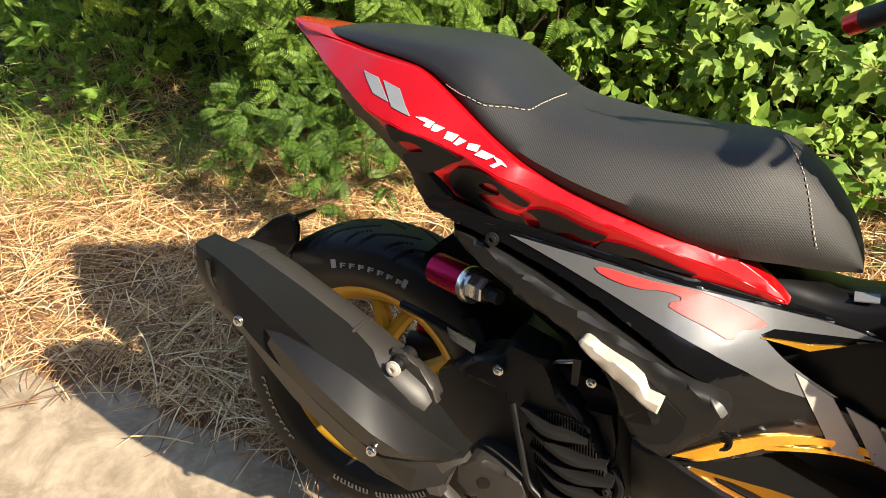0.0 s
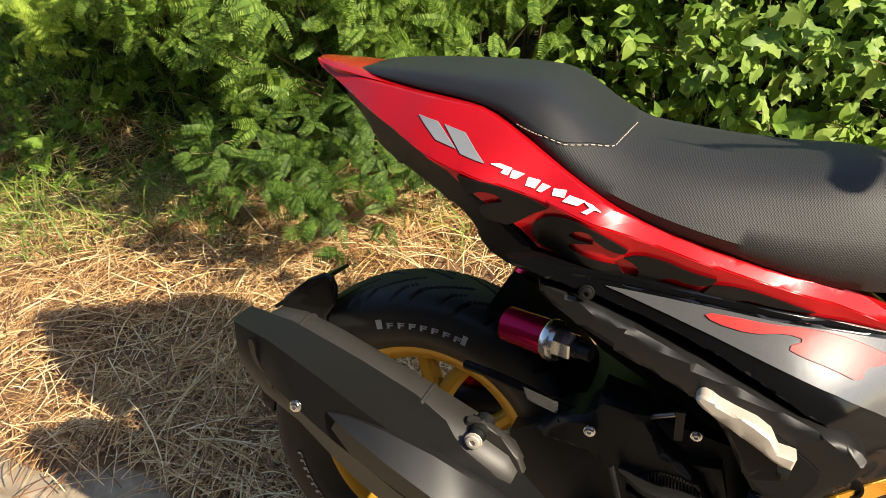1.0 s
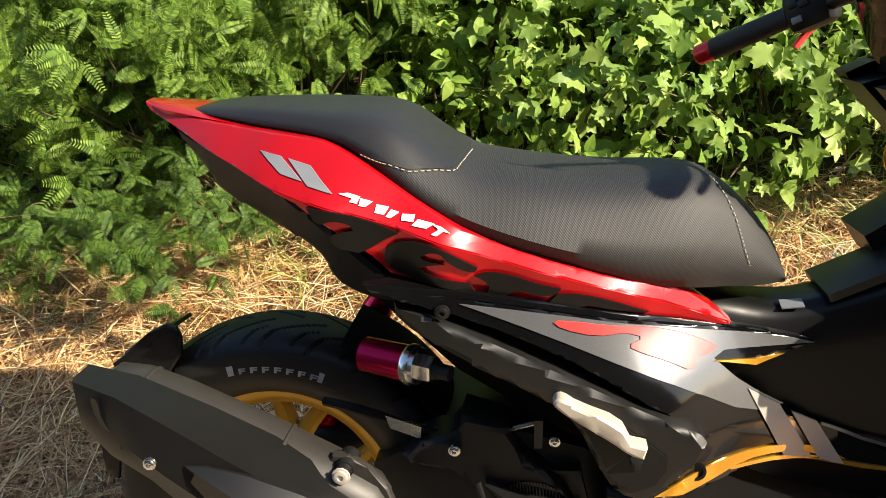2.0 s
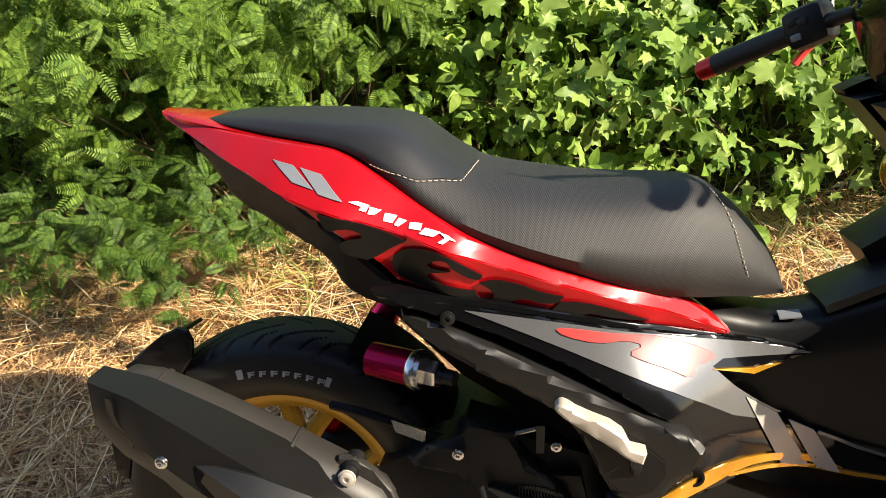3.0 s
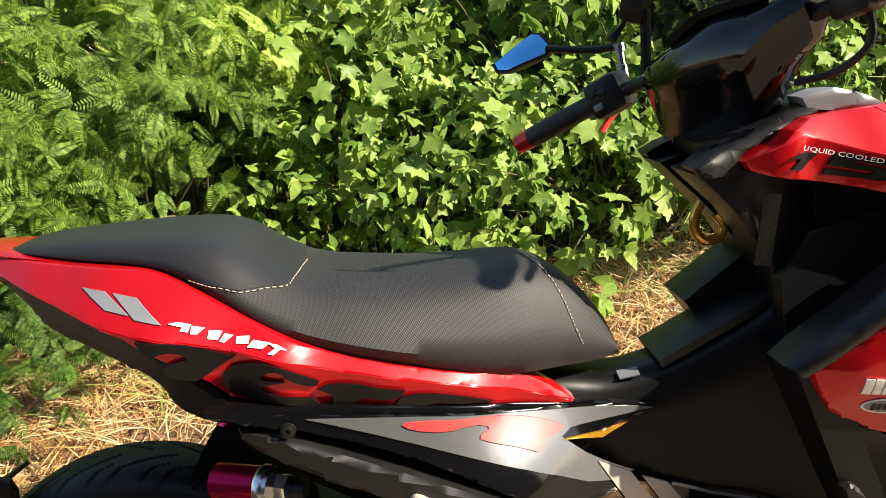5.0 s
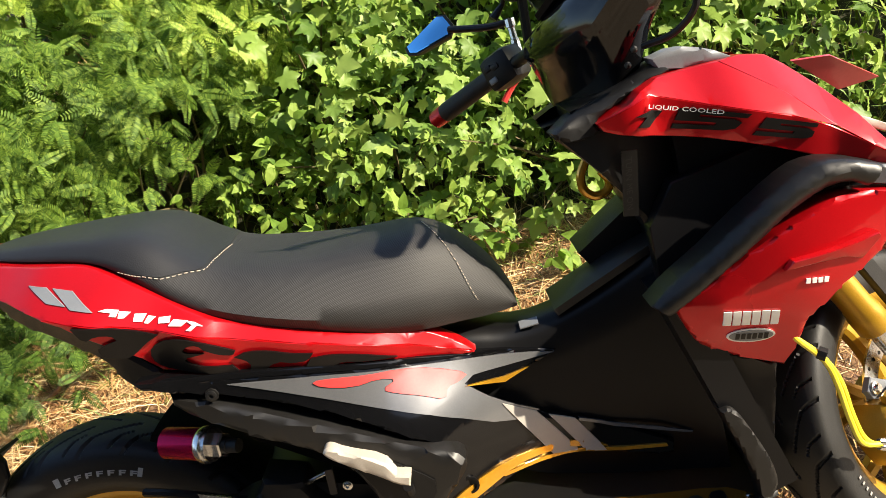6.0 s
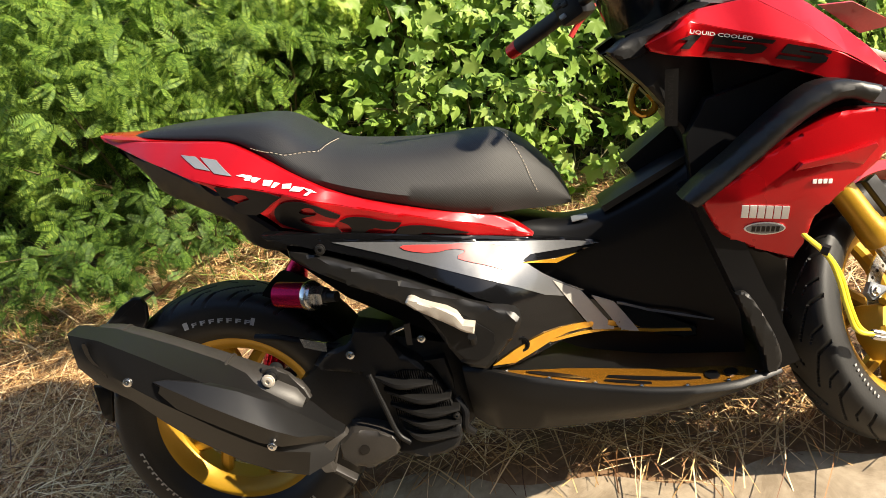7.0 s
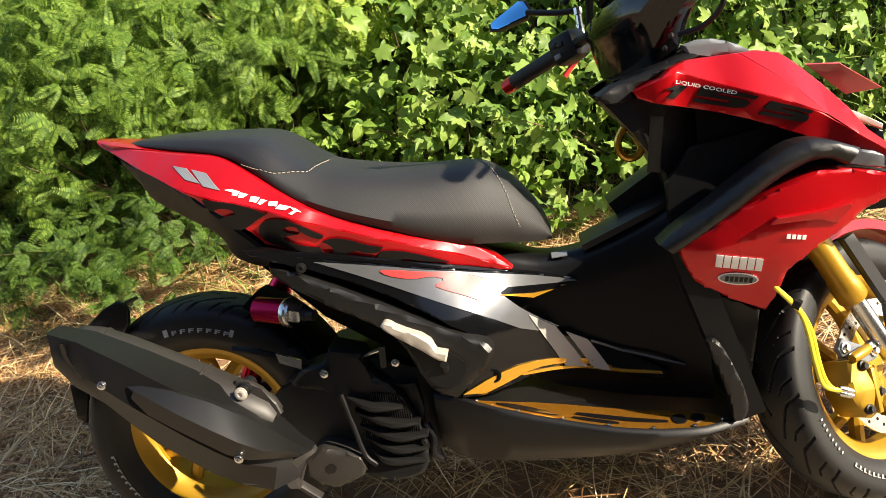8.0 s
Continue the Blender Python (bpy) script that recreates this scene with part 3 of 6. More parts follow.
def ground_cover(count, seed):
    """Low seedlings and creeping leaves that carpet the bank."""
    rng = np.random.default_rng(seed)
    V, F = [], []
    for _ in range(count):
        x = rng.uniform(-2.8, 2.9)
        y = bank_foot(x) + 0.02 + rng.gamma(2.0, 0.45)
        if y > 3.4:
            continue
        if -1.25 < x < 0.1 and y < bank_foot(x) + 0.32 and rng.random() < 0.7:
            continue
        p = (x, y, ground_height(x, y) + rng.uniform(0.01, 0.16 if x < 0.2 else 0.30))
        if x < 0.1 and rng.random() < 0.75:
            leafy("feathery", V, F, p, (0.35, -0.5, 0.7), rng.uniform(0.05, 0.08), rng)
        else:
            leafy("ovate" if rng.random() < 0.35 else "lobed", V, F, p, (0.45, -0.45, 0.65), rng.uniform(0.035, 0.075), rng)
    tagged(raw("ground_cover", V, F, LEAF_LANCE), "low creeping green leaves that carpet the bank", "undergrowth", kind="stuff")


make_ground()
make_pavement()
# added, never in view: blocks low sky behind the camera to darken reflections
wall_bm = bmesh.new()
for k in range(12):
    x = -12.0 + 2.0 * k
    pier = box_bm((1.985, 0.20, 6.4), (x + 1.0, -5.0, 3.2), None, 0.01)
    wall_bm = join_bm(wall_bm, pier)
tagged(finish("unseen_wall", wall_bm, UNSEEN_WALL), "unseen dark wall added to darken reflections and fill light", "wall", kind="structure")
ground_cover(4200, 21)
strands("dry_straw", 36000, straw_place, (0.03, 0.30), (0.0010, 0.0036), STRAW, "loose dry straw lying over the earth", seed=3)
strands("green_grass", 2600, verge_place, (0.08, 0.28), (0.003, 0.007), GRASS, "tufts of grass along the foot of the bank", bend=0.6, upright=0.9, seed=4)
strands("long_grass", 2000, left_verge, (0.12, 0.42), (0.003, 0.008), GRASS, "long thin grass at the edge of the verge", bend=0.7, upright=0.85, seed=5)

rng_plan = np.random.default_rng(11)
# feathery shrubs over the rear wheel's side, lobed vines ahead, lance-leaved weeds between
for i, (x, dy, rx, rz, n, s) in enumerate([
        (-0.62, 0.30, 0.36, 0.84, 400, 0.080), (-1.02, 0.40, 0.36, 0.90, 380, 0.080), (-0.25, 0.42, 0.36, 0.62, 350, 0.080), (0.02, 0.75, 0.36, 0.52, 340, 0.075), (-0.45, 0.16, 0.25, 0.40, 200, 0.065), (-0.86, 0.20, 0.25, 0.38, 200, 0.065),
        (-0.80, 0.90, 0.48, 1.08, 520, 0.078), (-1.55, 0.62, 0.42, 0.58, 380, 0.075), (-1.35, 1.25, 0.55, 0.85, 420, 0.08),
        (-0.20, 1.15, 0.5, 0.62, 380, 0.078), (0.35, 1.05, 0.4, 0.60, 240, 0.075), (-0.95, 1.75, 0.6, 0.95, 380, 0.085)]):
    # leaf colour carries sun on the back shrubs and shade on the low ones
    shrub("feathery", x, bank_foot(x) + dy, rx, rz, n, s, 100 + i, "bushy green shrub with small feathery leaves", foliage=LEAF_PALE_SUNLIT if dy > 0.5 else LEAF_SHADED if rz < 0.5 else None)
for i, (x, dy, rx, rz, n, s) in enumerate([
        (0.55, 0.28, 0.42, 0.50, 420, 0.078), (1.05, 0.26, 0.45, 0.45, 420, 0.08), (1.55, 0.26, 0.45, 0.50, 420, 0.08),
        (0.75, 0.70, 0.50, 0.60, 420, 0.082), (1.35, 0.75, 0.50, 0.60, 420, 0.085), (1.95, 0.65, 0.50, 0.70, 420, 0.085),
        (0.45, 1.35, 0.55, 0.75, 280, 0.09), (1.15, 1.40, 0.55, 0.70, 280, 0.095), (1.85, 1.40, 0.55, 0.75, 280, 0.095),
        (2.45, 1.00, 0.50, 0.80, 240, 0.095), (0.32, 0.55, 0.36, 0.60, 330, 0.062), (0.10, 0.95, 0.42, 0.58, 420, 0.07), (0.15, 1.6, 0.5, 0.48, 240, 0.085), (-0.35, 1.05, 0.4, 0.50, 200, 0.07), (-0.5, 1.85, 0.6, 0.35, 120, 0.09), (2.5, 1.8, 0.6, 0.9, 240, 0.10)]):
    shrub("lobed", x, bank_foot(x) + dy, rx, rz, n, s, 200 + i, "sprawling weed with pale green lobed leaves", singly=i < 9)
for i, (x, dy, rx, rz, n, s) in enumerate([
        (0.30, 0.34, 0.28, 0.46, 120, 0.048), (0.02, 0.20, 0.24, 0.36, 110, 0.045), (0.20, 0.12, 0.2, 0.3, 90, 0.042), (0.85, 0.12, 0.25, 0.24, 70, 0.06), (1.7, 1.05, 0.4, 0.7, 130, 0.09), (0.60, 0.20, 0.30, 0.42, 120, 0.045), (1.15, 0.45, 0.30, 0.52, 120, 0.048), (0.45, 0.75, 0.34, 0.62, 130, 0.05), (1.0, 0.95, 0.34, 0.62, 130, 0.052)]):
    shrub("ovate", x, bank_foot(x) + dy, rx, rz, n, s, 300 + i, "leafy weed with pointed oval leaves")
for i, (x, dy, rx, rz, n, s) in enumerate([(-1.7, 0.75, 0.5, 0.62, 200, 0.10), (-2.2, 0.6, 0.5, 0.6, 200, 0.10), (-2.1, 1.2, 0.6, 0.9, 200, 0.11), (-2.8, 1.0, 0.6, 0.9, 180, 0.11)]):
    shrub("lance", x, bank_foot(x) + dy, rx, rz, n, s, 400 + i, "tangle of narrow-leaved green weeds")


def ahead_verge(rng):
    x = rng.uniform(1.2, 3.0)
    return x, bank_foot(x) + rng.uniform(0.1, 1.3)


def bank_stalks(rng):
    x = rng.uniform(-2.2, 2.2)
    return x, bank_foot(x) + rng.uniform(0.0, 0.55)


strands("tall_grass", 800, ahead_verge, (0.3, 0.75), (0.005, 0.011), GRASS, "tall arching blades of green grass among the weeds", bend=0.9, upright=0.95, seed=6)


def stalk_clump(rng):
    return rng.normal(-0.47, 0.10), 2.0 + rng.normal(0, 0.10)


def mixed_blades(rng):
    x = rng.uniform(-0.1, 1.5)
    return x, bank_foot(x) + rng.uniform(0.1, 0.9)


strands("arching_straw", 90, stalk_clump, (0.5, 1.0), (0.005, 0.012), STRAW, "pale dry stalks arching out of the shrubs", bend=1.1, upright=0.85, seed=8)
strands("thin_blades", 340, mixed_blades, (0.35, 0.62), (0.004, 0.009), GRASS, "thin upright blades of grass among the weeds", bend=0.8, upright=0.98, seed=9)
strands("dry_stalks", 260, bank_stalks, (0.15, 0.5), (0.002, 0.005), STRAW, "dry upright stalks among the shrubs", bend=0.8, upright=0.9, seed=7)


def stone(x, y, r, seed, label):
    """A small rough stone half bedded in the earth."""
    bm = bmesh.new()
    bmesh.ops.create_icosphere(bm, subdivisions=3, radius=r)
    for v in bm.verts:
        k = 1 + 0.28 * noise.noise(v.co * (1.4 / r) + Vector((seed, 0, 0))) + 0.10 * noise.noise(v.co * (5 / r))
        v.co = Vector((v.co.x * k, v.co.y * k * 0.8, v.co.z * k * 0.62))
    ob = finish("stone", bm, STONE, smooth=30)
    ob.location = (x, y, ground_height(x, y) + r * 0.38)
    return tagged(ob, label, "stone")


stone(0.87, 1.04, 0.045, 1, "rough brown stone lying on the straw")
stone(-1.05, 0.62, 0.020, 2, "small brown pebble lying on the straw")
stone(1.32, 0.70, 0.025, 3, "small grey-brown pebble beside the concrete")


def scrap(name, x, y, z, w, h, turn, material, label, seed):
    """A crumpled thin piece lying on the straw."""
    rng = np.random.default_rng(seed)
    bm = bmesh.new()
    n = 5
    grid = [[bm.verts.new(((i / n - 0.5) * w, (j / n - 0.5) * h, rng.uniform(0, 0.22) * h)) for j in range(n + 1)] for i in range(n + 1)]
    for i in range(n):
        for j in range(n):
            bm.faces.new((grid[i][j], grid[i + 1][j], grid[i + 1][j + 1], grid[i][j + 1]))
    bmesh.ops.solidify(bm, geom=bm.faces[:], thickness=0.0012)
    ob = finish(name, bm, material, smooth=60)
    ob.location, ob.rotation_euler = (x, y, z), (0.15, -0.1, turn)
    return tagged(ob, label, name.replace("_", " "))


scrap("plastic_scrap", 1.16, 0.98, 0.03, 0.07, 0.045, 0.5, WHITE, "crumpled white plastic scrap lying on the straw", 1)
scrap("paper_wrapper", -2.86, 1.15, 0.03, 0.10, 0.06, 1.1, RED_PLAIN, "crumpled red wrapper lying in the straw", 2)
scrap("dead_leaf", -0.87, 1.19, 0.06, 0.06, 0.035, 2.2, YELLOW_LEAF, "curled yellow dead leaf on the verge", 3)
scrap("dead_leaf", -0.35, 0.98, 0.03, 0.05, 0.03, 0.4, YELLOW_LEAF, "curled yellow dead leaf on the verge", 4)
stick = finish("fallen_stick", tube_bm(smooth_path([(-0.72, 0.93, 0.012), (-0.62, 0.95, 0.05), (-0.51, 0.965, 0.12), (-0.43, 1.0, 0.21)], 4), [.007, .007, .0065, .0065, .006, .006, .0055, .0055, .005, .005, .0045, .004, .003], 8), TWIG)
tagged(stick, "brown dry stick leaning out of the weeds", "stick")


# ---- the scooter, in its own upright frame: x ahead, y to its left, z up, rear axle over x = 0 ----
LEAN, STEER, RAKE = 17.13, 38.4, 26.5
scooter = new("motor_scooter")
scooter.rotation_euler = (radians(-LEAN), 0, 0)
tagged(scooter, "red and black sports scooter with gold wheels, parked leaning", "scooter")

SIDE = tps([(-.13, .905, -.02), (-.03, .884, -.07), (.05, .871, -.10), (.079, .846, -.147), (.16, .85, -.125), (.17, .799, -.195), (.25, .778, -.165),
            (.33, .729, -.17), (.312, .737, -.196), (.297, .642, -.195), (.42, .692, -.163), (.46, .62, -.168), (.55, .646, -.128), (.666, .572, -.09), (.58, .592, -.122),
            (.55, .5, -.194), (.60, .50, -.165), (.612, .389, -.158), (.55, .363, -.187), (.792, .349, -.058), (.826, .345, -.062), (.786, .528, -.06), (.94, .32, -.07),
            (-.08, .87, -.06), (0, .857, -.11)], 1.5e-3)
FRONT = tps([(1.014, .586, -.201), (1.129, .607, -.213), (1.027, .543, -.179), (1.106, .461, -.148), (1.205, .655, -.21), (.952, .612, -.18),
             (1.0, .647, -.19), (1.23, .704, -.205), (1.24, .56, -.18)])
COWL = tps([(.909, .871, -.133), (.973, .882, -.159), (1.1, .91, -.085), (1.2, .87, -.11), (1.3, .75, -.17), (1.07, .82, -.168), (1.2, .78, -.172), (1.02, .91, -.10), (1.1, .865, -.150), (1.2, .83, -.150)])


CREASE = ([.909, .985, 1.06, 1.16, 1.21, 1.26, 1.37], [.871, .894, .861, .824, .797, .758, .67])


FOLD = [(.955, .888), (.973, .901), (1.004, .911), (1.045, .911), (1.094, .911), (1.168, .851), (1.217, .795)]


def COWLY(x, z):
    """The front fairing, folded twice: a flank, a face that looks up and out over the crease, and a ridge above the fold."""
    c, u = float(np.interp(x, *CREASE)), float(np.interp(x, [p[0] for p in FOLD], [p[1] for p in FOLD]))
    if z < c:
        return COWL(x, c) + (c - z) * .15
    return COWL(x, c) + (min(z, max(u, c)) - c) * .9 + max(0, z - max(u, c)) * 1.1


def both_sides(name, outline, yf, material, label="", **kw):
    """A panel on the right side and its twin on the left."""
    right = part(name, panel_bm(outline, yf, **kw), material, scooter, label)
    part(name, panel_bm(outline, yf, side=-1, **kw), material, scooter, label)
    return right


# seat: a lofted saddle with a raised rear cushion
SEAT_TOP = [(-.06, .890), (-.03, .895), (.06, .893), (.155, .885), (.218, .877), (.250, .863), (.292, .829), (.330, .806), (.375, .794), (.46, .780), (.53, .774),
            (.60, .772), (.64, .764), (.68, .735), (.715, .694), (.738, .652), (.747, .622)]
SEAT_EDGE = [(-.06, .030, .893), (-.025, .060, .886), (.047, .088, .872), (.168, .124, .846), (.222, .142, .808), (.271, .155, .764), (.331, .166, .730), (.419, .168, .692),
             (.526, .150, .652), (.605, .126, .634), (.66, .098, .625), (.70, .078, .618), (.747, .045, .612)]
seat_x = np.concatenate([np.linspace(-.06, .70, 58), [.712, .724, .734, .742, .747]])


def seat_ring(x):
    zt, = spline([x], SEAT_TOP)[0]
    w, zb = spline([x], SEAT_EDGE)[0]
    h = zt - zb
    f = min(1, max(0, (x - .16) / .12))
    g = min(1, max(0, (x - .30) / .15))
    half = [(0, zb - .004), (-w * .6, zb - .004), (-w * (.93 - .06 * g), zb - .003), (-w * (1 - .05 * g), zb + h * .10), (-w * (1.0 + .02 * f), zb + h * (.30 - .04 * g)), (-w * (.97 - .01 * f), zb + h * .46),
            (-w * (.90 - .06 * f), zb + h * .72), (-w * (.80 - .10 * f), zb + h * .88), (-w * (.62 - .10 * f), zb + h * .965), (-w * .30, zb + h), (0, zb + h * 1.003)]
    return [(x, y, z) for y, z in mirrored(half)]


seat = part("seat", loft_bm([seat_ring(x) for x in seat_x]), CLOTH, scooter, "black textured seat with tan stitching", 60)


def seat_point(x, share, lift=0.001):
    """A point on the right flank of the seat; share 0 at its lower edge and 1 on the crown."""
    ring = seat_ring(x)[3:11]
    k = share * (len(ring) - 1)
    i = min(int(k), len(ring) - 2)
    p = Vector(ring[i]).lerp(Vector(ring[i + 1]), k - i)
    n = Vector((0, ring[i + 1][1] - ring[i][1], ring[i + 1][2] - ring[i][2]))
    out = Vector((0, -n.z, n.y)).normalized() if n.length > 1e-6 else Vector((0, 0, 1))
    if out.z < -0.2:
        out = -out
    return p + out * lift


# smooth rear cushion skin, set into the woven saddle
cushion = bmesh.new()
rows = []


def seam_x(s):
    return float(np.interp(s, [0, .12, .30, .55, .75, 1.0], [.188, .222, .261, .314, .321, .326]))


for s in np.linspace(0.02, 1.0, 15):
    x1 = seam_x(s)
    row = [seat_point(x, s, .0015) for x in np.linspace(-.055, x1, 26)]
    rows.append(row)
full = rows + [[Vector((p.x, -p.y, p.z)) for p in r] for r in rows[-2::-1]]
vs = [[cushion.verts.new(p) for p in r] for r in full]
for a, b in zip(vs, vs[1:]):
    for i in range(len(a) - 1):
        cushion.faces.new((a[i], a[i + 1], b[i + 1], b[i]))
part("rear_cushion", cushion, VINYL, scooter, "smooth black vinyl pillion cushion", 60)


def stitches(points, parent):
    """A row of short thread dashes along points."""
    bms = []
    path = [Vector(p) for p in points]
    acc, start, gap = 0.0, None, 0.0062
    for a, b in zip(path, path[1:]):
        n = max(1, round((b - a).length / gap))
        for i in range(n):
            p, q = a.lerp(b, i / n), a.lerp(b, (i + 0.58) / n)
            bms.append(tube_bm([p, q], 0.0008, 5))
    return part("stitching", join_bm(*bms), STITCH, parent, "tan thread stitching")


stitches([seat_point(seam_x(s) + .004, s, .0018) for s in np.linspace(.03, 1.0, 28)], seat)
stitches([seat_point(.695 - .065 * s ** 1.3, s, .0018) for s in np.linspace(.05, 1.0, 24)], seat)

# core of the rear body, under the seat
CORE = [(-.085, .864, .874, .035), (-.03, .800, .880, .05), (.047, .735, .866, .065), (.129, .668, .842, .09), (.20, .60, .80, .11), (.30, .50, .73, .12), (.45, .40, .68, .125), (.60, .36, .625, .080)]
core = []
for x, zb, zt, w in CORE:
    half = [(0, zb), (-w * .55, zb + .004), (-w * .9, zb + .02), (-w, zb + (zt - zb) * .5), (-w * .97, zt), (0, zt)]
    core.append([(x, y, z) for y, z in mirrored(half)])
part("body_core", loft_bm(core), DULL, scooter, "black plastic undertray")

# red tail fairing
TAIL_TOP = [(-.130, .906), (-.101, .893), (.002, .877), (.128, .858), (.161, .850), (.203, .826), (.239, .800), (.275, .774), (.342, .731), (.411, .701), (.481, .671), (.553, .645), (.592, .634), (.631, .607), (.668, .572)]
TAIL_CREASE = [(.101, .804), (.146, .790), (.191, .775), (.249, .753), (.304, .727), (.375, .698), (.445, .671), (.515, .644), (.574, .618), (.632, .590), (.662, .574)]
TAIL_LOW = [(-.105, .887), (-.041, .861), (.063, .822), (.130, .789), (.184, .743), (.215, .713), (.233, .688), (.284, .671), (.344, .653), (.407, .638), (.478, .620), (.551, .600), (.628, .577), (.666, .570)]


def along(line, x):
    """The height at x of a line of (x, z)."""
    return float(np.interp(x, [p[0] for p in line], [p[1] for p in line]))


def TAILY(x, z):
    """The tail fairing's flank: a band that faces the sky a little, a sharp crease, and a skirt that tucks in under it."""
    zt, zc = along(TAIL_TOP, x), along([(-.13, .885), (-.04, .855), (.06, .815)] + TAIL_CREASE, x)
    swell = .009 * min(1, max(0, (x + .13) / .14)) * min(1, max(.2, (.66 - x) / .2))
    if z < zc:
        return SIDE(x, zc) - swell + .28 * (zc - z)
    share = (z - zc) / max(.01, zt - zc)
    return SIDE(x, z) - swell * (1 - share)


UPPER_TAIL = chaikin([(x, z, 1 if i in (0, len(TAIL_TOP) - 1) else 0) for i, (x, z) in enumerate(TAIL_TOP)] + [(x, z, 1) for x, z in TAIL_CREASE[::-1]] + [(.063, .822), (-.041, .861), (-.105, .887), (-.124, .897)], 1)
tail = both_sides("tail_fairing", UPPER_TAIL, TAILY, RED, "glossy red tail fairing", thick=.03, edge=.0022, step=.0125)
skirt = both_sides("tail_skirt", TAIL_CREASE + [p for p in TAIL_LOW[::-1] if p[0] > .12], TAILY, RED, "red lower skirt of the tail fairing", thick=.03, edge=.0015, step=.0125)
top_cap = []
for x, w, z in [(-.130, .012, .904), (-.125, .022, .904), (-.085, .050, .897), (-.03, .070, .887), (.05, .092, .872)]:
    top_cap.append([(x, y, zz) for y, zz in mirrored([(0, z - .012), (-w * .9, z - .012), (-w, z - .003), (-w * .8, z + .002), (0, z + .004)])])
part("tail_cap", loft_bm(top_cap), RED, scooter, "red tail tip")
UNDERY = tps([(-.08, .868, -.045), (0, .853, -.088), (.065, .816, -.125), (.119, .771, -.147), (.169, .726, -.163), (.222, .68, -.172), (.235, .655, -.175), (.185, .612, -.14), (.129, .655, -.12), (.047, .722, -.08), (-.029, .79, -.06)])
UNDER = chaikin([(-.106, .882), (-.057, .856), (.035, .812), (.068, .792), (.105, .772), (.164, .727), (.199, .697), (.222, .676), (.262, .668), (.285, .654), (.235, .640), (.186, .640), (.140, .660), (.132, .690), (.108, .712), (.051, .733), (.017, .752), (-.037, .781), (-.040, .800), (-.069, .833)], 1)
both_sides("undertail_cover", UNDER, lambda x, z: UNDERY(x, z) + .012, MATTE, "matte black undertail cover", thick=.05, edge=.008, step=.04)
both_sides("tail_seam", [(.205, .690), (.30, .668), (.42, .640), (.54, .607), (.66, .570), (.66, .566), (.54, .598), (.42, .631), (.30, .657), (.215, .677)], SIDE, GLOSS, thick=.03, edge=.002, lift=-.004)


def decal(name, outline, yf, material, parent, rounds=0, lift=.0022, label=""):
    o = chaikin(outline, rounds) if rounds else [(p[0], p[1]) for p in outline]
    return part(name, decal_bm(o, yf, lift), material, parent, label)


decal("stripe", [(.075, .847), (.104, .840), (.136, .813), (.108, .822)], TAILY, SILVER_FLAT, tail, label="silver reflective stripe")
decal("stripe", [(.114, .837), (.143, .828), (.175, .798), (.144, .808)], TAILY, SILVER_FLAT, tail, label="silver reflective stripe")
# small white mark: slanted strokes in place of a maker's word
for o in ([(0.1825, 0.7972), (0.1924, 0.7964), (0.2068, 0.7902), (0.2032, 0.7839), (0.1951, 0.7871), (0.1978, 0.7902)],
          [(0.2075, 0.7885), (0.2210, 0.7830), (0.2129, 0.7791), (0.2057, 0.7814)],
          [(0.2256, 0.7793), (0.2400, 0.7746), (0.2346, 0.7676), (0.2238, 0.7715)],
          [(0.2421, 0.7717), (0.2520, 0.7678), (0.2421, 0.7631), (0.2367, 0.7654)],
          [(0.2558, 0.7657), (0.2711, 0.7634), (0.2693, 0.7564), (0.2549, 0.7595)],
          [(0.2747, 0.7585), (0.2944, 0.7522), (0.2854, 0.7483), (0.2675, 0.7530)],
          [(0.2928, 0.7519), (0.3027, 0.7480), (0.3126, 0.7402), (0.3054, 0.7433), (0.2973, 0.7394), (0.2910, 0.7417), (0.3000, 0.7456)]):
    decal("white_mark", o, TAILY, WHITE, tail, 0, .0026, "white slanted sticker strokes")
# large black strokes on the skirt
for o in ([(.145, .786, 1), (.191, .776), (.222, .762), (.251, .745, 1), (.231, .737), (.213, .726), (.200, .722, 1), (.171, .732), (.167, .747), (.179, .751), (.198, .753, 1), (.194, .762), (.175, .768), (.154, .762)],
          [(.235, .730), (.261, .736), (.297, .728), (.343, .692, 1), (.338, .686), (.322, .693), (.306, .708, 1), (.301, .718), (.286, .720), (.275, .713, 1), (.283, .707), (.304, .703, 1), (.270, .701), (.283, .687), (.310, .678), (.331, .671, 1), (.340, .653, 1), (.309, .667), (.266, .680), (.237, .694), (.228, .712)],
          [(.338, .682, 1), (.357, .686), (.388, .678), (.412, .666), (.444, .656, 1), (.435, .647), (.413, .649), (.397, .656, 1), (.380, .655), (.367, .642), (.342, .647, 1), (.357, .661), (.351, .673)],
          [(.439, .649, 1), (.468, .646), (.508, .631), (.555, .608, 1), (.508, .618), (.479, .629), (.468, .627), (.448, .630), (.427, .636, 1)]):
    decal("black_stroke", o, TAILY, DECAL_BLACK, skirt, 1, .0052, label="black graphic stroke")

# side cover: gloss black with a silver wing graphic
COVER = chaikin([(.219, .680, 1), (.325, .653), (.461, .621), (.609, .581), (.763, .538), (.790, .528, 1), (.745, .517), (.690, .514), (.641, .530, 1), (.668, .490), (.712, .441),
                 (.799, .405), (.942, .330, 1), (.936, .306), (.830, .336), (.746, .362), (.680, .364), (.615, .350), (.548, .360, 1), (.600, .425), (.606, .46), (.534, .512), (.459, .562), (.362, .612), (.263, .652)], 1)
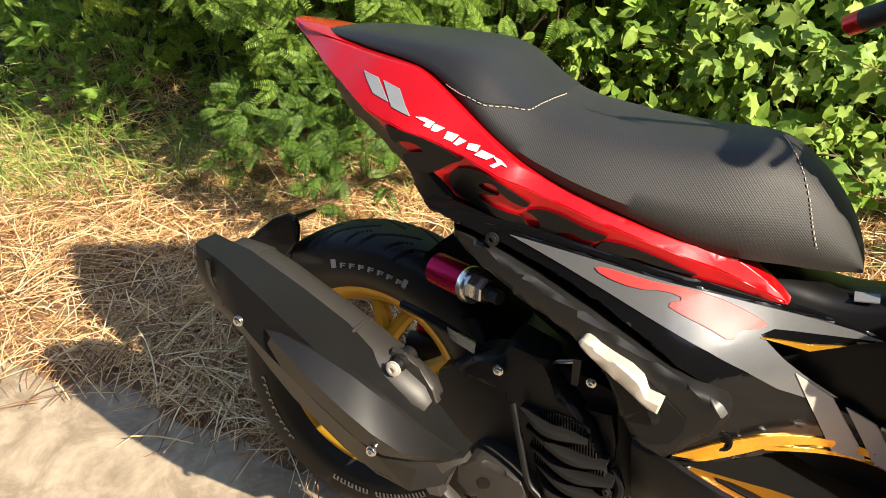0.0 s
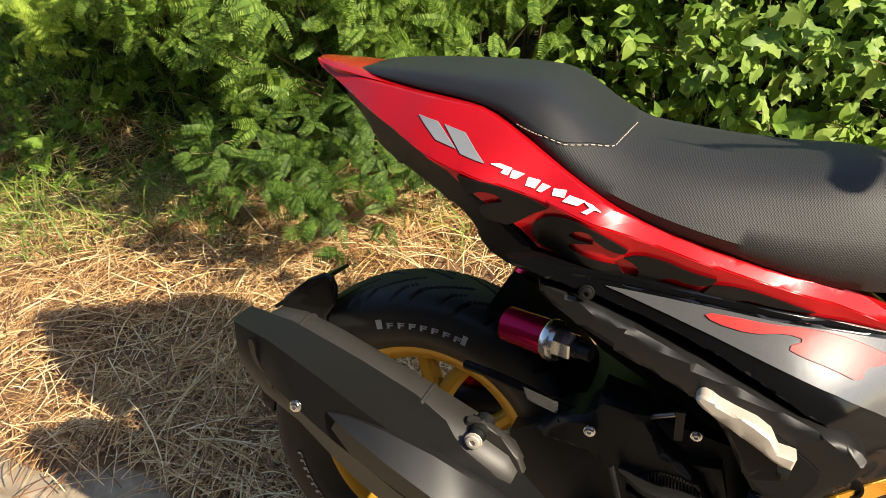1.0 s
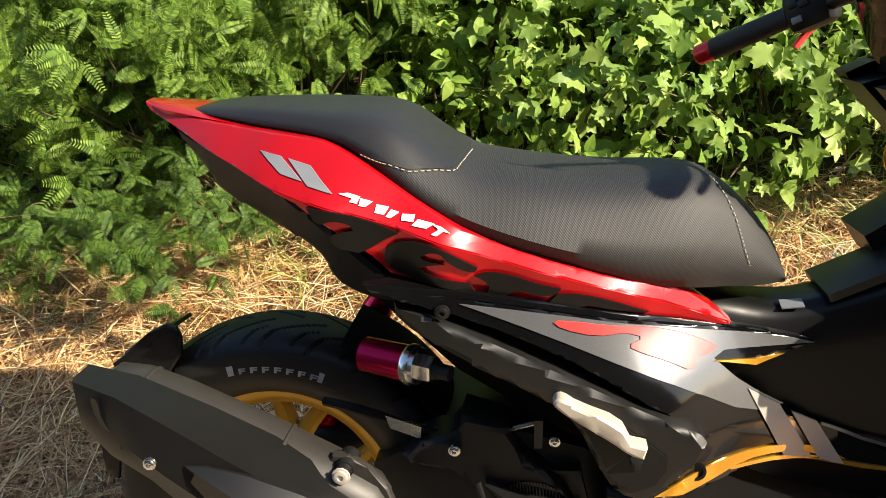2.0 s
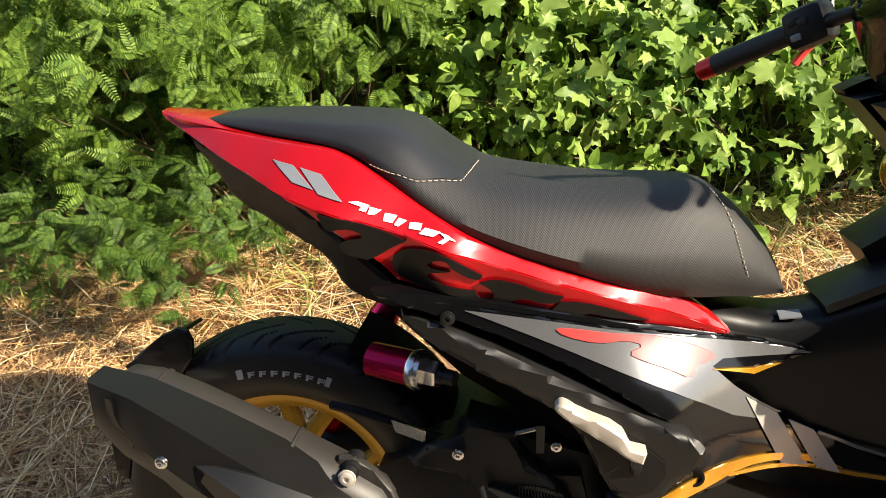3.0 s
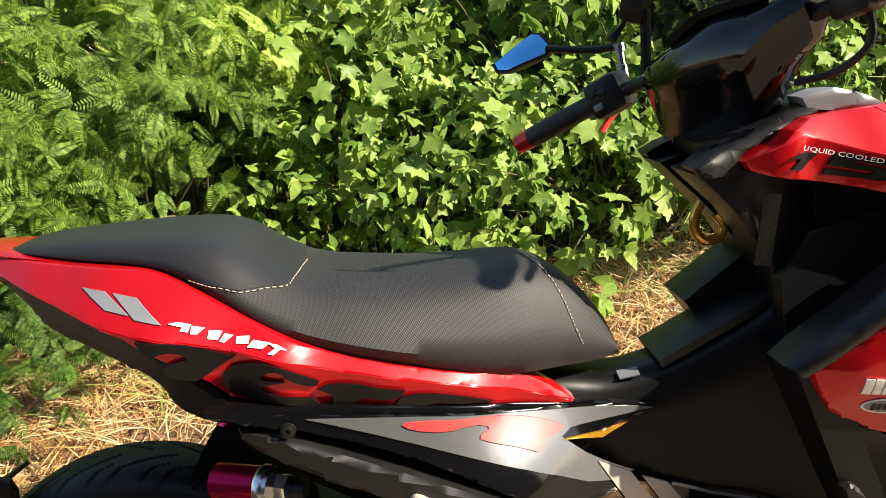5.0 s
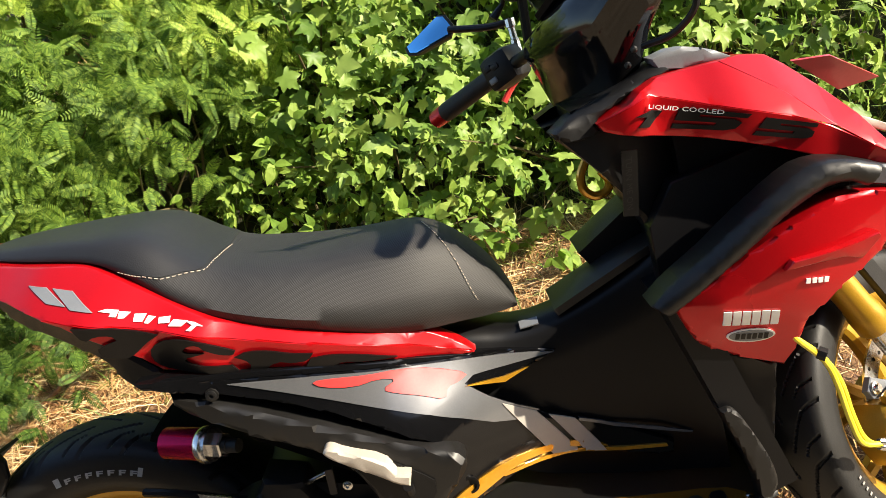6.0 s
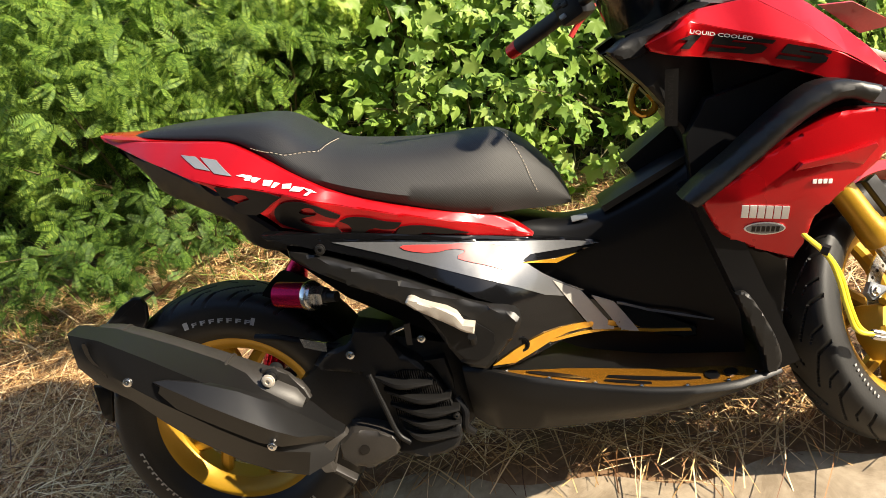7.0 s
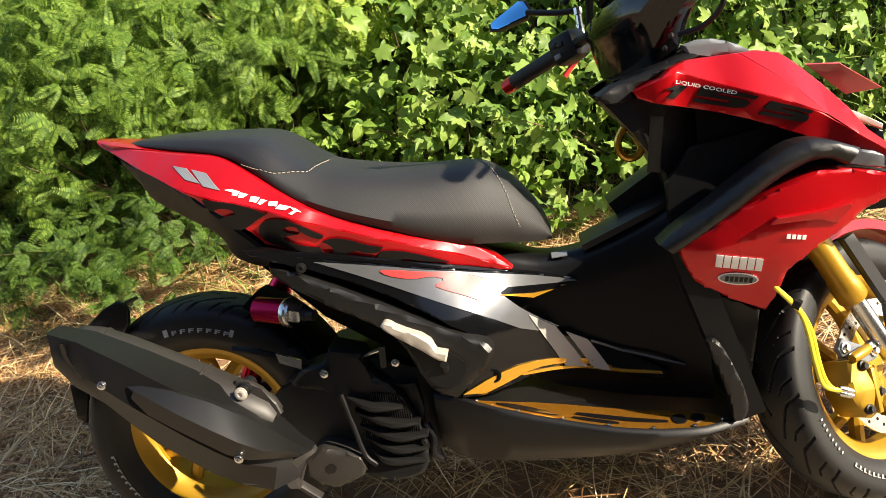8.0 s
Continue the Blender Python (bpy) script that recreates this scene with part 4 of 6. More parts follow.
cover = both_sides("side_cover", COVER, lambda x, z: SIDE(x, z) + .004, GLOSS, "gloss black side cover", thick=.03, edge=.004, step=.0125)
SC = lambda x, z: SIDE(x, z) + .004
decal("silver_wing", [(.318, .648, 1), (.415, .628), (.480, .612), (.618, .574), (.737, .543), (.786, .526, 1), (.719, .532), (.655, .541, 1), (.640, .535, 1), (.682, .491), (.742, .446, 1), (.690, .448), (.606, .507), (.515, .554), (.419, .602)], SC, SILVER, cover, 1, label="silver painted wing graphic")
decal("red_flash", [(.430, .618), (.463, .612), (.507, .601), (.551, .592), (.603, .573), (.650, .547), (.634, .542), (.615, .543), (.610, .528), (.578, .547), (.544, .563), (.524, .575), (.548, .580), (.523, .591), (.486, .592), (.443, .606)], SC, RED_PLAIN, cover, 1, .0042, "faded red flash")
decal("slant_bar", [(.688, .483), (.736, .446), (.790, .349), (.746, .363)], SC, BAR, cover, 0, .0042, label="pale silver slanted bar")
decal("slant_bar", [(.754, .431), (.794, .406), (.833, .339), (.800, .345)], SC, BAR, cover, 0, .0042, label="pale silver slanted bar")
# silver strip painted in for the highlight on the cover's glossy edge
decal("edge_line", [(.800, .405), (.857, .379), (.920, .359), (.974, .340), (.973, .337), (.917, .355), (.854, .375), (.800, .400)], SC, SILVER, cover, 0, .0042, "painted highlight along the cover's edge")
decal("gold_line", [(.554, .368, 1), (.612, .388), (.671, .394), (.746, .381), (.811, .361), (.836, .346, 1), (.811, .350), (.745, .370), (.685, .378), (.635, .366), (.594, .358, 1)], SC, GOLD_GLOSS, cover, 1, .0042, "gold swoosh line")
decal("gold_line", [(.660, .376, 1), (.746, .364), (.836, .342), (.928, .330, 1), (.930, .325, 1), (.836, .336), (.746, .358), (.665, .370, 1)], SC, GOLD_GLOSS, cover, 1, .0042, "thin gold line")
decal("gold_line", [(.640, .532, 1), (.70, .520), (.742, .519, 1), (.70, .512)], SC, GOLD_GLOSS, cover, 0, .0042, "gold corner line")


def hex_bolt(at, radius, parent, out=(0, -1, 0), material=None, depth=.006):
    a = Vector(at)
    d = Vector(out).normalized() * depth
    bm = tube_bm_axis(a, d, [(0, radius * 1.35), (.35, radius * 1.3), (.4, radius), (.9, radius), (1, radius * .8), (1, radius * .45), (.5, radius * .4)], 12)
    return part("bolt", bm, material or METAL, parent, "small round-headed bolt")


hex_bolt((.297, SIDE(.297, .642) - .002, .642), .0075, cover, material=CASTING)
part("bolt_well", tube_bm_axis(Vector((.612, SIDE(.612, .388) + .004, .388)), Vector((0, -.004, 0)), [(0, .014), (1, .014), (1, .010), (.2, .009)], 18), SATIN, cover)

# lower frame cover that carries the pillion footrest
STRUT = chaikin([(.236, .655, 1), (.30, .625), (.362, .594), (.448, .548), (.552, .492), (.608, .470), (.622, .450), (.612, .430), (.545, .366, 1), (.505, .378), (.478, .430), (.464, .470), (.437, .506), (.388, .535), (.308, .582), (.236, .630)], 1)
strut = both_sides("frame_cover", STRUT, lambda x, z: -.203 + .10 * max(0, .30 - x) + .05 * max(0, .46 - z), MATTE_GREY, "matte charcoal frame cover", thick=.05, edge=.009, step=.03)
# flat darker patch painted in for the shaded recess round the footrest
decal("hollow", chaikin([(.44, .525), (.50, .495), (.55, .455), (.575, .430), (.545, .385), (.50, .40), (.48, .455)], 1), lambda x, z: -.203 + .05 * max(0, .46 - z), MATTE, strut, 0, .003)
peg = panel_bm(chaikin([(.427, .524), (.432, .532), (.441, .533), (.458, .520), (.510, .497), (.522, .472, 1), (.542, .466, 1), (.537, .450, 1), (.520, .455), (.498, .473), (.444, .508)], 1), lambda x, z: -.224 - .06 * (x - .43), thick=.022, edge=.004)
pegob = part("footrest", peg, ALU, scooter, "folded pale aluminium pillion footrest")
part("hinge_pin", tube_bm([(.530, -.21, .440), (.530, -.20, .425)], .008, 10), MATTE, pegob)

# floor hull and foot board
HULL = [(.495, .235, .366, .165), (.53, .212, .364, .180), (.60, .205, .344, .198), (.70, .203, .316, .207), (.85, .203, .281, .208), (.97, .214, .265, .192), (1.03, .228, .262, .166), (1.066, .245, .262, .148)]
hull = []
for x, zb, zt, w in [tuple(np.r_[x, v]) for x, v in zip(np.linspace(.495, 1.066, 22), spline(np.linspace(.495, 1.066, 22), HULL))]:
    hull.append([(x, y, z) for y, z in mirrored([(0, zb), (-w * .6, zb + .002), (-w * .80, zb + .012), (-w * .93, zb + (zt - zb) * .5), (-w, zt - .012), (-w + .003, zt - .003), (-w + .010, zt), (-w + .016, zt - .006), (0, zt - .006)])])
part("floor_hull", loft_bm(hull), MATTE, scooter, "matte black lower hull", 50)


def board_z(x):
    return spline([x], [(k[0], k[2]) for k in HULL])[0][0] - .004


def plate_top(outline, lift, material, name, parent, label="", thick=.003, step=.05):
    """A plate laid on the foot board; outline in x and y."""
    bm = bmesh.new()
    bm.faces.new([bm.verts.new((x, y, 0)) for x, y in outline])
    xs = [p[0] for p in outline]
    k = math.floor(min(xs) / step) + 1
    while k * step < max(xs):
        bmesh.ops.bisect_plane(bm, geom=bm.verts[:] + bm.edges[:] + bm.faces[:], dist=1e-5, plane_co=(k * step, 0, 0), plane_no=(1, 0, 0))
        k += 1
    for v in bm.verts:
        v.co.z = board_z(v.co.x) + lift
    ext = bmesh.ops.extrude_edge_only(bm, edges=[e for e in bm.edges if e.is_boundary])
    for v in ext["geom"]:
        if isinstance(v, bmesh.types.BMVert):
            v.co.z -= thick
    return part(name, bm, material, parent, label)


MAT = [(.555, -.176), (.60, -.185), (.70, -.193), (.85, -.195), (.96, -.180), (1.028, -.150), (1.030, -.142), (.99, -.105), (.85, -.108), (.70, -.125), (.62, -.155)]
board = plate_top(chaikin(MAT, 1), .0, PLATE, "foot_plate", scooter, "bolted bronze-gold foot plate with black cut-outs")
for o in ([(.60, -.172), (.66, -.178), (.73, -.179), (.70, -.165), (.64, -.160)], [(.745, -.182), (.83, -.182), (.83, -.172), (.75, -.172)], [(.75, -.166), (.92, -.162), (.92, -.150), (.76, -.150)],
          [(.93, -.165), (.955, -.160), (.955, -.125), (.93, -.13)], [(.965, -.158), (.99, -.148), (.99, -.12), (.965, -.125)]):
    plate_top(chaikin(o, 1), .0025, SATIN, "cut_out", board, thick=.004)
for x, y in [(.575, -.177), (.65, -.187), (.73, -.191), (.81, -.192), (.89, -.189), (.965, -.174), (1.02, -.149)]:
    part("screw", tube_bm_axis(Vector((x, y, board_z(x) + .001)), Vector((0, 0, .004)), [(0, .0042), (.7, .004), (1, .0025)], 10), METAL, board)

# centre tunnel, between the seat and the leg shield
TUNNEL = [(.60, .40, .608, .075, .080), (.66, .36, .596, .066, .066), (.72, .32, .578, .055, .052), (.78, .30, .578, .050, .046), (.86, .28, .600, .050, .046), (.94, .27, .636, .056, .052), (1.02, .27, .690, .075, .08)]
tun = []
for x, v in zip(np.linspace(.60, 1.02, 20), spline(np.linspace(.60, 1.02, 20), TUNNEL)):
    zb, zt, wt, wb = v
    tun.append([(x, y, z) for y, z in mirrored([(0, zb), (-wb, zb), (-wb * .97, zb + (zt - zb) * .3), (-wt * 1.05, zb + (zt - zb) * .75), (-wt, zt - .02), (-wt * .8, zt - .004), (-wt * .5, zt), (0, zt + .001)])])
tunnel = part("centre_tunnel", loft_bm(tun), SATIN, scooter, "satin black centre tunnel", 50)
part("fuel_lid", slab_bm([(.80, -.052, .592), (.985, -.052, .668), (.985, .052, .668), (.80, .052, .592)], .012, 6, .010), MATTE_GREY, tunnel, "padded black lid")
part("key_pad", slab_bm([(.862, .005, .655), (.955, .005, .712), (.955, .10, .712), (.862, .10, .655)], .05, 6, .006), MATTE, tunnel)
part("warning_label", slab_bm([(.742, -.050, .574), (.772, -.050, .576), (.772, -.032, .581), (.742, -.032, .580)], .002, 2), SILVER_FLAT, tunnel, "pale warning label")

# leg shield
leg = part("leg_shield", slab_bm([(.940, -.170, .610), (.940, .170, .610), (1.050, .150, .255), (1.050, -.150, .255)], .05, 8, .0), SATIN, scooter, "satin black inner leg shield")
RIDGE = chaikin([(.996, .422, 1), (1.010, .425), (1.022, .413), (1.042, .368), (1.058, .324), (1.064, .286), (1.055, .266), (1.036, .260, 1), (1.034, .276), (1.030, .307), (1.020, .347), (1.006, .387)], 1)
both_sides("shield_edge", RIDGE, lambda x, z: -.168 - .006 * math.sin((z - .24) * 12), MATTE_GREY, "raised charcoal edge", thick=.035, edge=.005, step=.015)
LOWER = chaikin([(.959, .605, 1), (.988, .525), (1.045, .490), (1.100, .457, 1), (1.093, .403), (1.082, .349), (1.071, .294), (1.058, .265, 1), (1.040, .307), (1.023, .364), (1.010, .405), (.995, .455), (.976, .523), (.962, .570), (.946, .601)], 1)
both_sides("lower_shield", LOWER, lambda x, z: FRONT(x, max(z, .45)) + .012, MATTE, "matte black lower shield", thick=.05, edge=.005, step=.02)

# red front side panel
REDP = chaikin([(.955, .602, 1), (.970, .610), (1.003, .629), (1.048, .654), (1.102, .683), (1.165, .708), (1.190, .712), (1.220, .710), (1.291, .695), (1.37, .66, 1), (1.34, .655), (1.293, .650), (1.252, .632), (1.234, .613), (1.201, .595), (1.139, .547), (1.132, .532), (1.127, .505), (1.106, .460, 1), (1.015, .508), (.990, .526), (.974, .550)], 1)
redp = both_sides("front_side_panel", REDP, FRONT, RED, "glossy red front side panel", thick=.04, edge=.006, step=.02)
FINP = [(1.099, .633), (1.110, .645), (1.180, .648), (1.228, .655), (1.231, .648), (1.209, .619), (1.180, .632), (1.140, .634)]
part("fin", panel_bm(FINP, lambda x, z: FRONT(x, z) - .004 - .012 * max(0, min(1, (z - .62) / .03)), thick=.02, edge=.002, step=.03), RED, redp, "raised red fin")
part("headlight", panel_bm(chaikin([(1.236, .712, 1), (1.245, .727), (1.261, .737), (1.33, .705), (1.35, .680, 1), (1.294, .698)], 1), lambda x, z: -.188 + .3 * max(0, x - 1.28), thick=.05, edge=.004), SILVER, scooter, "clear silvery headlight lens")
BAND = chaikin([(.926, .608, 1), (.958, .635), (1.005, .666), (1.050, .702), (1.095, .734), (1.139, .758), (1.174, .765), (1.209, .757), (1.250, .740, 1), (1.229, .715, 1), (1.200, .731), (1.164, .726), (1.110, .700), (1.047, .654), (1.002, .625), (.965, .598), (.950, .589, 1)], 1)
BAND_SPINE = [Vector(p) for p in [(.938, .599), (.962, .616), (1.004, .645), (1.049, .678), (1.102, .717), (1.134, .734), (1.171, .747), (1.206, .744), (1.240, .728)]]


def band_y(x, z):
    """The band is rounded across, fullest along its spine."""
    p, gap = Vector((x, z)), 1.0
    for a, b in zip(BAND_SPINE, BAND_SPINE[1:]):
        t = max(0, min(1, (p - a).dot(b - a) / (b - a).length_squared))
        gap = min(gap, (p - a.lerp(b, t)).length)
    return FRONT(x, z) + .006 - .018 * max(0, 1 - (gap / .020) ** 2)


both_sides("upper_band", BAND, band_y, MATTE_GREY, "matte charcoal band", thick=.05, edge=.004, step=.008)

# white stickers: bars in place of makers' words
q0, q1, upv = Vector((1.014, .563)), Vector((1.092, .546)), Vector((.0, .024))
for i in range(6):
    p, q = q0.lerp(q1, i / 6 + .006), q0.lerp(q1, (i + 1) / 6 - .022)
    lean_ = Vector((.002, 0))
    decal("white_mark", [(v.x, v.y) for v in (p, q, q + upv + lean_, p + upv + lean_)], FRONT, WHITE, redp, 0, .0025, "white sticker bars")
ell = lambda cx, cz, a, b, n=22, t=-.17: [(cx + a * math.cos(k * 2 * math.pi / n) * math.cos(t) - b * math.sin(k * 2 * math.pi / n) * math.sin(t), cz + a * math.cos(k * 2 * math.pi / n) * math.sin(t) + b * math.sin(k * 2 * math.pi / n) * math.cos(t)) for k in range(n)]
decal("oval_mark", ell(1.054, .534, .034, .0125), FRONT, WHITE, redp, 0, .0025, "white oval sticker")
decal("oval_mark", ell(1.054, .534, .031, .0100), FRONT, SILVER_FLAT, redp, 0, .0035)
for i in range(6):
    x = 1.032 + i * .0078
    z = .537 - (x - 1.032) * .17
    decal("dark_mark", [(x, z - .005), (x + .0055, z - .006), (x + .0065, z + .004), (x + .001, z + .005)], FRONT, DECAL_BLACK, redp, 0, .0045)
for i in range(4):
    x = 1.127 + i * .0085
    z = .6085 - (x - 1.127) * .2
    decal("white_mark", [(x, z - .0035), (x + .006, z - .0045), (x + .007, z + .003), (x + .001, z + .004)], FRONT, WHITE, redp, 0, .0025)

# upper front fairing
CREST = list(zip(*CREASE))
RIDGE_TOP = [(1.128, .911), (1.166, .902), (1.189, .883), (1.225, .845), (1.259, .799), (1.279, .762)]
FLANK = chaikin([(1.32, .690), (1.26, .722), (1.194, .757), (1.115, .794), (1.030, .824), (.944, .846), (.917, .858)], 1, closed=False)
both_sides("fairing_top", [CREST[0]] + FOLD + [p for p in CREST[:0:-1] if p[0] < 1.2], COWLY, RED, "glossy red upper fairing", thick=.06, edge=.0015, step=.02)
both_sides("fairing_ridge", FOLD[4:] + [(1.26, .758), (1.30, .726), (1.345, .700)] + RIDGE_TOP[::-1], COWLY, RED, "red ridge over the fairing", thick=.03, edge=.0015, step=.02)
cowl = both_sides("fairing_flank", CREST + [(p[0], p[1]) for p in FLANK], COWLY, RED, "glossy red fairing flank", thick=.06, edge=.0015, step=.02)
o155, d155 = Vector((.945, .855)), Vector((.27, -.066))


def fairing_word(words, height, at, along, rise, slant, material, lift, label, stretch=1.0, bold=0.0):
    a, r = Vector(along).normalized(), Vector(rise).normalized()

    def put(u, v):
        p = Vector(at) + a * (u * stretch + v * slant) + r * v
        return (p.x, COWLY(p.x, p.y) - lift, p.y)
    part("lettering", text_bm(words, height, put, bold), material, cowl, label)


ONE = [(.0, .60), (.38, 1), (.80, 1), (.80, 0), (.42, 0), (.42, .60)]
FIVE = [(0, 1), (1, 1), (1, .76), (.34, .76), (.34, .64), (.86, .64), (1, .50), (1, .14), (.86, 0), (0, 0), (0, .24), (.66, .24), (.66, .40), (0, .40)]
for shape, bl, br, tl, tr in [(ONE, (.944, .858), (.984, .849), (.970, .877), (1.006, .866)), (FIVE, (1.006, .841), (1.082, .820), (1.022, .866), (1.108, .838)), (FIVE, (1.106, .809), (1.180, .785), (1.126, .829), (1.192, .804))]:
    o = []
    for a, b in shape:
        p = Vector(bl).lerp(Vector(br), a).lerp(Vector(tl).lerp(Vector(tr), a), b)
        o.append((p.x, p.y))
    decal("digit", o, COWLY, DECAL_BLACK, cowl, 0, .003, "black digit of the number 155")
fairing_word("LIQUID COOLED", .0060, (.978, .8765), (1, -.325), (.1, 1), .2, WHITE, .0042, "white words LIQUID COOLED", 1.55, .0004)
nose = []
for x, w, zt, zb in [(1.02, .085, .885, .70), (1.12, .085, .875, .66), (1.2, .09, .82, .62), (1.3, .10, .72, .60), (1.38, .10, .68, .60), (1.43, .05, .64, .61)]:
    nose.append([(x, y, z) for y, z in mirrored([(0, zb), (-w * .9, zb + .01), (-w, (zb + zt) / 2), (-w * .85, zt - .02), (0, zt)])])
part("nose_core", loft_bm(nose), SATIN, scooter, "satin black nose")
INNER = chaikin([(.850, .862, 1), (.905, .872), (.981, .848), (1.07, .822), (1.16, .793), (1.22, .768), (1.17, .755), (1.09, .715), (1.0, .665), (.972, .64), (.965, .69), (.925, .775)], 1)
both_sides("inner_fairing", INNER, lambda x, z: -.118 + .55 * max(0, min(.12, x - .915)) + .10 * max(0, .8 - z), MATTE, "black inner fairing", thick=.09, edge=.008, step=.05)
both_sides("inner_wall", [(.958, .60), (.958, .70), (1.0, .76), (1.15, .785), (1.25, .745), (1.25, .66), (1.05, .585)], lambda x, z: -.108, SATIN, "black inner wall", thick=.03, edge=.003, step=.06)
both_sides("dash_side", chaikin([(.847, .871, 1), (.881, .889), (.933, .902), (.990, .919), (1.022, .932, 1), (1.034, .912, 1), (.983, .902), (.942, .886), (.909, .873), (.916, .856, 1), (.889, .850), (.856, .857)], 1), lambda x, z: -.130 + .25 * max(0, x - .86) + 1.1 * max(0, z - float(np.interp(x, [.85, .91, 1.05], [.872, .884, .925]))), MATTE, "matte black dash side", thick=.05, edge=.006, step=.015)
part("dash_panel", slab_bm([(.885, -.095, .872), (.885, .095, .872), (1.09, .075, .912), (1.09, -.060, .912)], .02, 6, .004), SATIN, scooter, "satin black dash panel")
part("lamp_lens", panel_bm([(1.239, .793), (1.272, .775), (1.314, .753), (1.319, .722), (1.285, .743)], lambda x, z: -.130, thick=.02, edge=.002, step=.03), FIBRE, scooter, "dark lamp lens")
part("lamp_trim", panel_bm([(1.226, .809), (1.239, .807), (1.275, .788), (1.313, .765), (1.311, .756), (1.270, .777), (1.235, .796)], lambda x, z: -.137, thick=.012, edge=.003, step=.03), ALU, scooter, "bright trim over the lamp")
part("silver_cover", panel_bm(chaikin([(1.014, .914, 1), (1.006, .936, 1), (1.045, .944), (1.09, .930), (1.125, .908, 1), (1.07, .909)], 1), lambda x, z: -.085, thick=.03, edge=.006), SILVER_FLAT, scooter, "grey plastic cover by the screen")
part("front_plate", slab_bm([(1.241, .02, .872), (1.30, .02, .866), (1.385, .05, .810), (1.32, .05, .806)], .004, 3), RED_PLAIN, scooter, "dark red plate behind the fairing")

# cockpit, screen and handlebar, turned to the left
cock = []
cn = Vector((-.8236, -.5671, 0))
for top_, bot_, w in [((.870, .098, .992), (.868, .101, .950), .020), ((.880, .086, 1.006), (.876, .090, .925), .034), ((.914, .036, 1.036), (.892, .068, .885), .052), ((.952, -.019, 1.061), (.918, .030, .868), .058), ((.977, -.057, 1.061), (.968, -.045, .895), .056),
                      ((1.002, -.093, 1.071), (.998, -.086, .975), .046), ((1.020, -.118, 1.076), (1.018, -.116, 1.008), .030)]:
    a, b = Vector(top_), Vector(bot_)
    cock.append([a - cn * w * .3, a + cn * w * .35, a.lerp(b, .16) + cn * w * .85, a.lerp(b, .42) + cn * w, a.lerp(b, .62) + cn * w * .62, b + cn * w * .30, b - cn * w * .5, a.lerp(b, .5) - cn * w * 1.3, a.lerp(b, .15) - cn * w * 1.2])
bmc = loft_bm(cock)
bmesh.ops.subdivide_edges(bmc, edges=bmc.edges[:], cuts=1, smooth=.35, use_grid_fill=True)
hcover = part("handlebar_cover", bmc, GLOSS, scooter, "gloss black handlebar cover", 50)
part("meter_hood", loft_bm([[Vector(p) + cn * u + Vector((0, 0, v)) for u, v in ((.03, 0), (.035, .010), (0, .016), (-.06, .012), (-.06, 0))] for p in ((.905, .05, 1.022), (.935, .005, 1.052), (.965, -.04, 1.060), (.99, -.075, 1.064))]), SATIN, hcover, "dark meter hood")
for p in ((.985, -.105, .955), (.975, -.095, .935)):
    part("bolt", tube_bm_axis(Vector(p), cn * .006, [(0, .005), (.6, .005), (1, .003)], 10), CASTING, hcover)
screen = []
for k in range(8):
    t = k / 7
    c = Vector((.905, .172, 1.0)).lerp(Vector((1.062, -.062, 1.06)), t)
    h = .045 + .075 * math.sin(math.pi * min(1, .12 + t * .8)) 
    q = Vector((-.03, -.02, h))
    screen.append([c, c + q * .5 - cn * .012, c + q, c + q - cn * .003, c + q * .5 - cn * .015, c - cn * .003])
part("screen", loft_bm(screen), SMOKED, scooter, "dark smoked wind screen")
GE, GI = Vector((.687, .253, .890)), Vector((.800, .245, .945))
bar_dir = (GI - GE).normalized()
GL = (.78, .215, .945)
left_end, left_in = Vector((.687, .270, .893)), Vector((.800, .185, .947))
axis = (left_in - left_end).normalized()
bar = part("handlebar", tube_bm(smooth_path([left_in - axis * .01, (.845, .13, .967), (.885, .06, .985), (.93, 0, 1.0), (.97, -.07, 1.018), (1.01, -.11, 1.035), (1.05, -.155, 1.052)], 4), .011, 12), MATTE, scooter, "black handlebar turned to the left")
part("grip", tube_bm([left_end + axis * .022, left_end + axis * .03, left_in], [.0165, .0175, .0165], 18), GRIP, bar, "black rubber grip")
part("bar_end", stack_bm(left_end - axis * .006, left_end + axis * .024, [(0, .013), (.12, .0165), (.8, .0172), (1, .017)], 20), RED_BAR, bar, "red anodised bar end")
sw = box_bm((.066, .060, .062), (0, 0, 0), None, .014)
sw.transform(Matrix.Translation(left_in + axis * .034) @ axis.to_track_quat("X", "Z").to_matrix().to_4x4())
swob = part("switch_box", sw, MATTE, bar, "black switch box")
side_v = axis.cross(Vector((0, 0, 1))).normalized()
if side_v.y > 0:
    side_v = -side_v
for k, (du_, dz_, mm) in enumerate([(-.012, .012, CASTING), (.004, .008, CASTING), (-.004, -.012, SILVER_FLAT)]):
    b = box_bm((.016, .010, .010), (0, 0, 0), None, .002)
    b.transform(Matrix.Translation(left_in + axis * (.028 + du_) + side_v * .028 + Vector((0, 0, dz_))) @ axis.to_track_quat("X", "Z").to_matrix().to_4x4())
    part("switch", b, mm, swob)
part("brake_lever", tube_bm(smooth_path([left_in + axis * .05 + Vector((.03, .02, -.01)), left_in + Vector((.035, .01, -.02)), left_in - axis * .012 + Vector((.02, .0, -.042))], 4), .006, 8), RED_PLAIN, bar, "red brake lever")
part("grip", tube_bm([(1.062, -.175, 1.056), (1.125, -.272, 1.085)], .0175, 16), GRIP, bar, "black rubber grip")
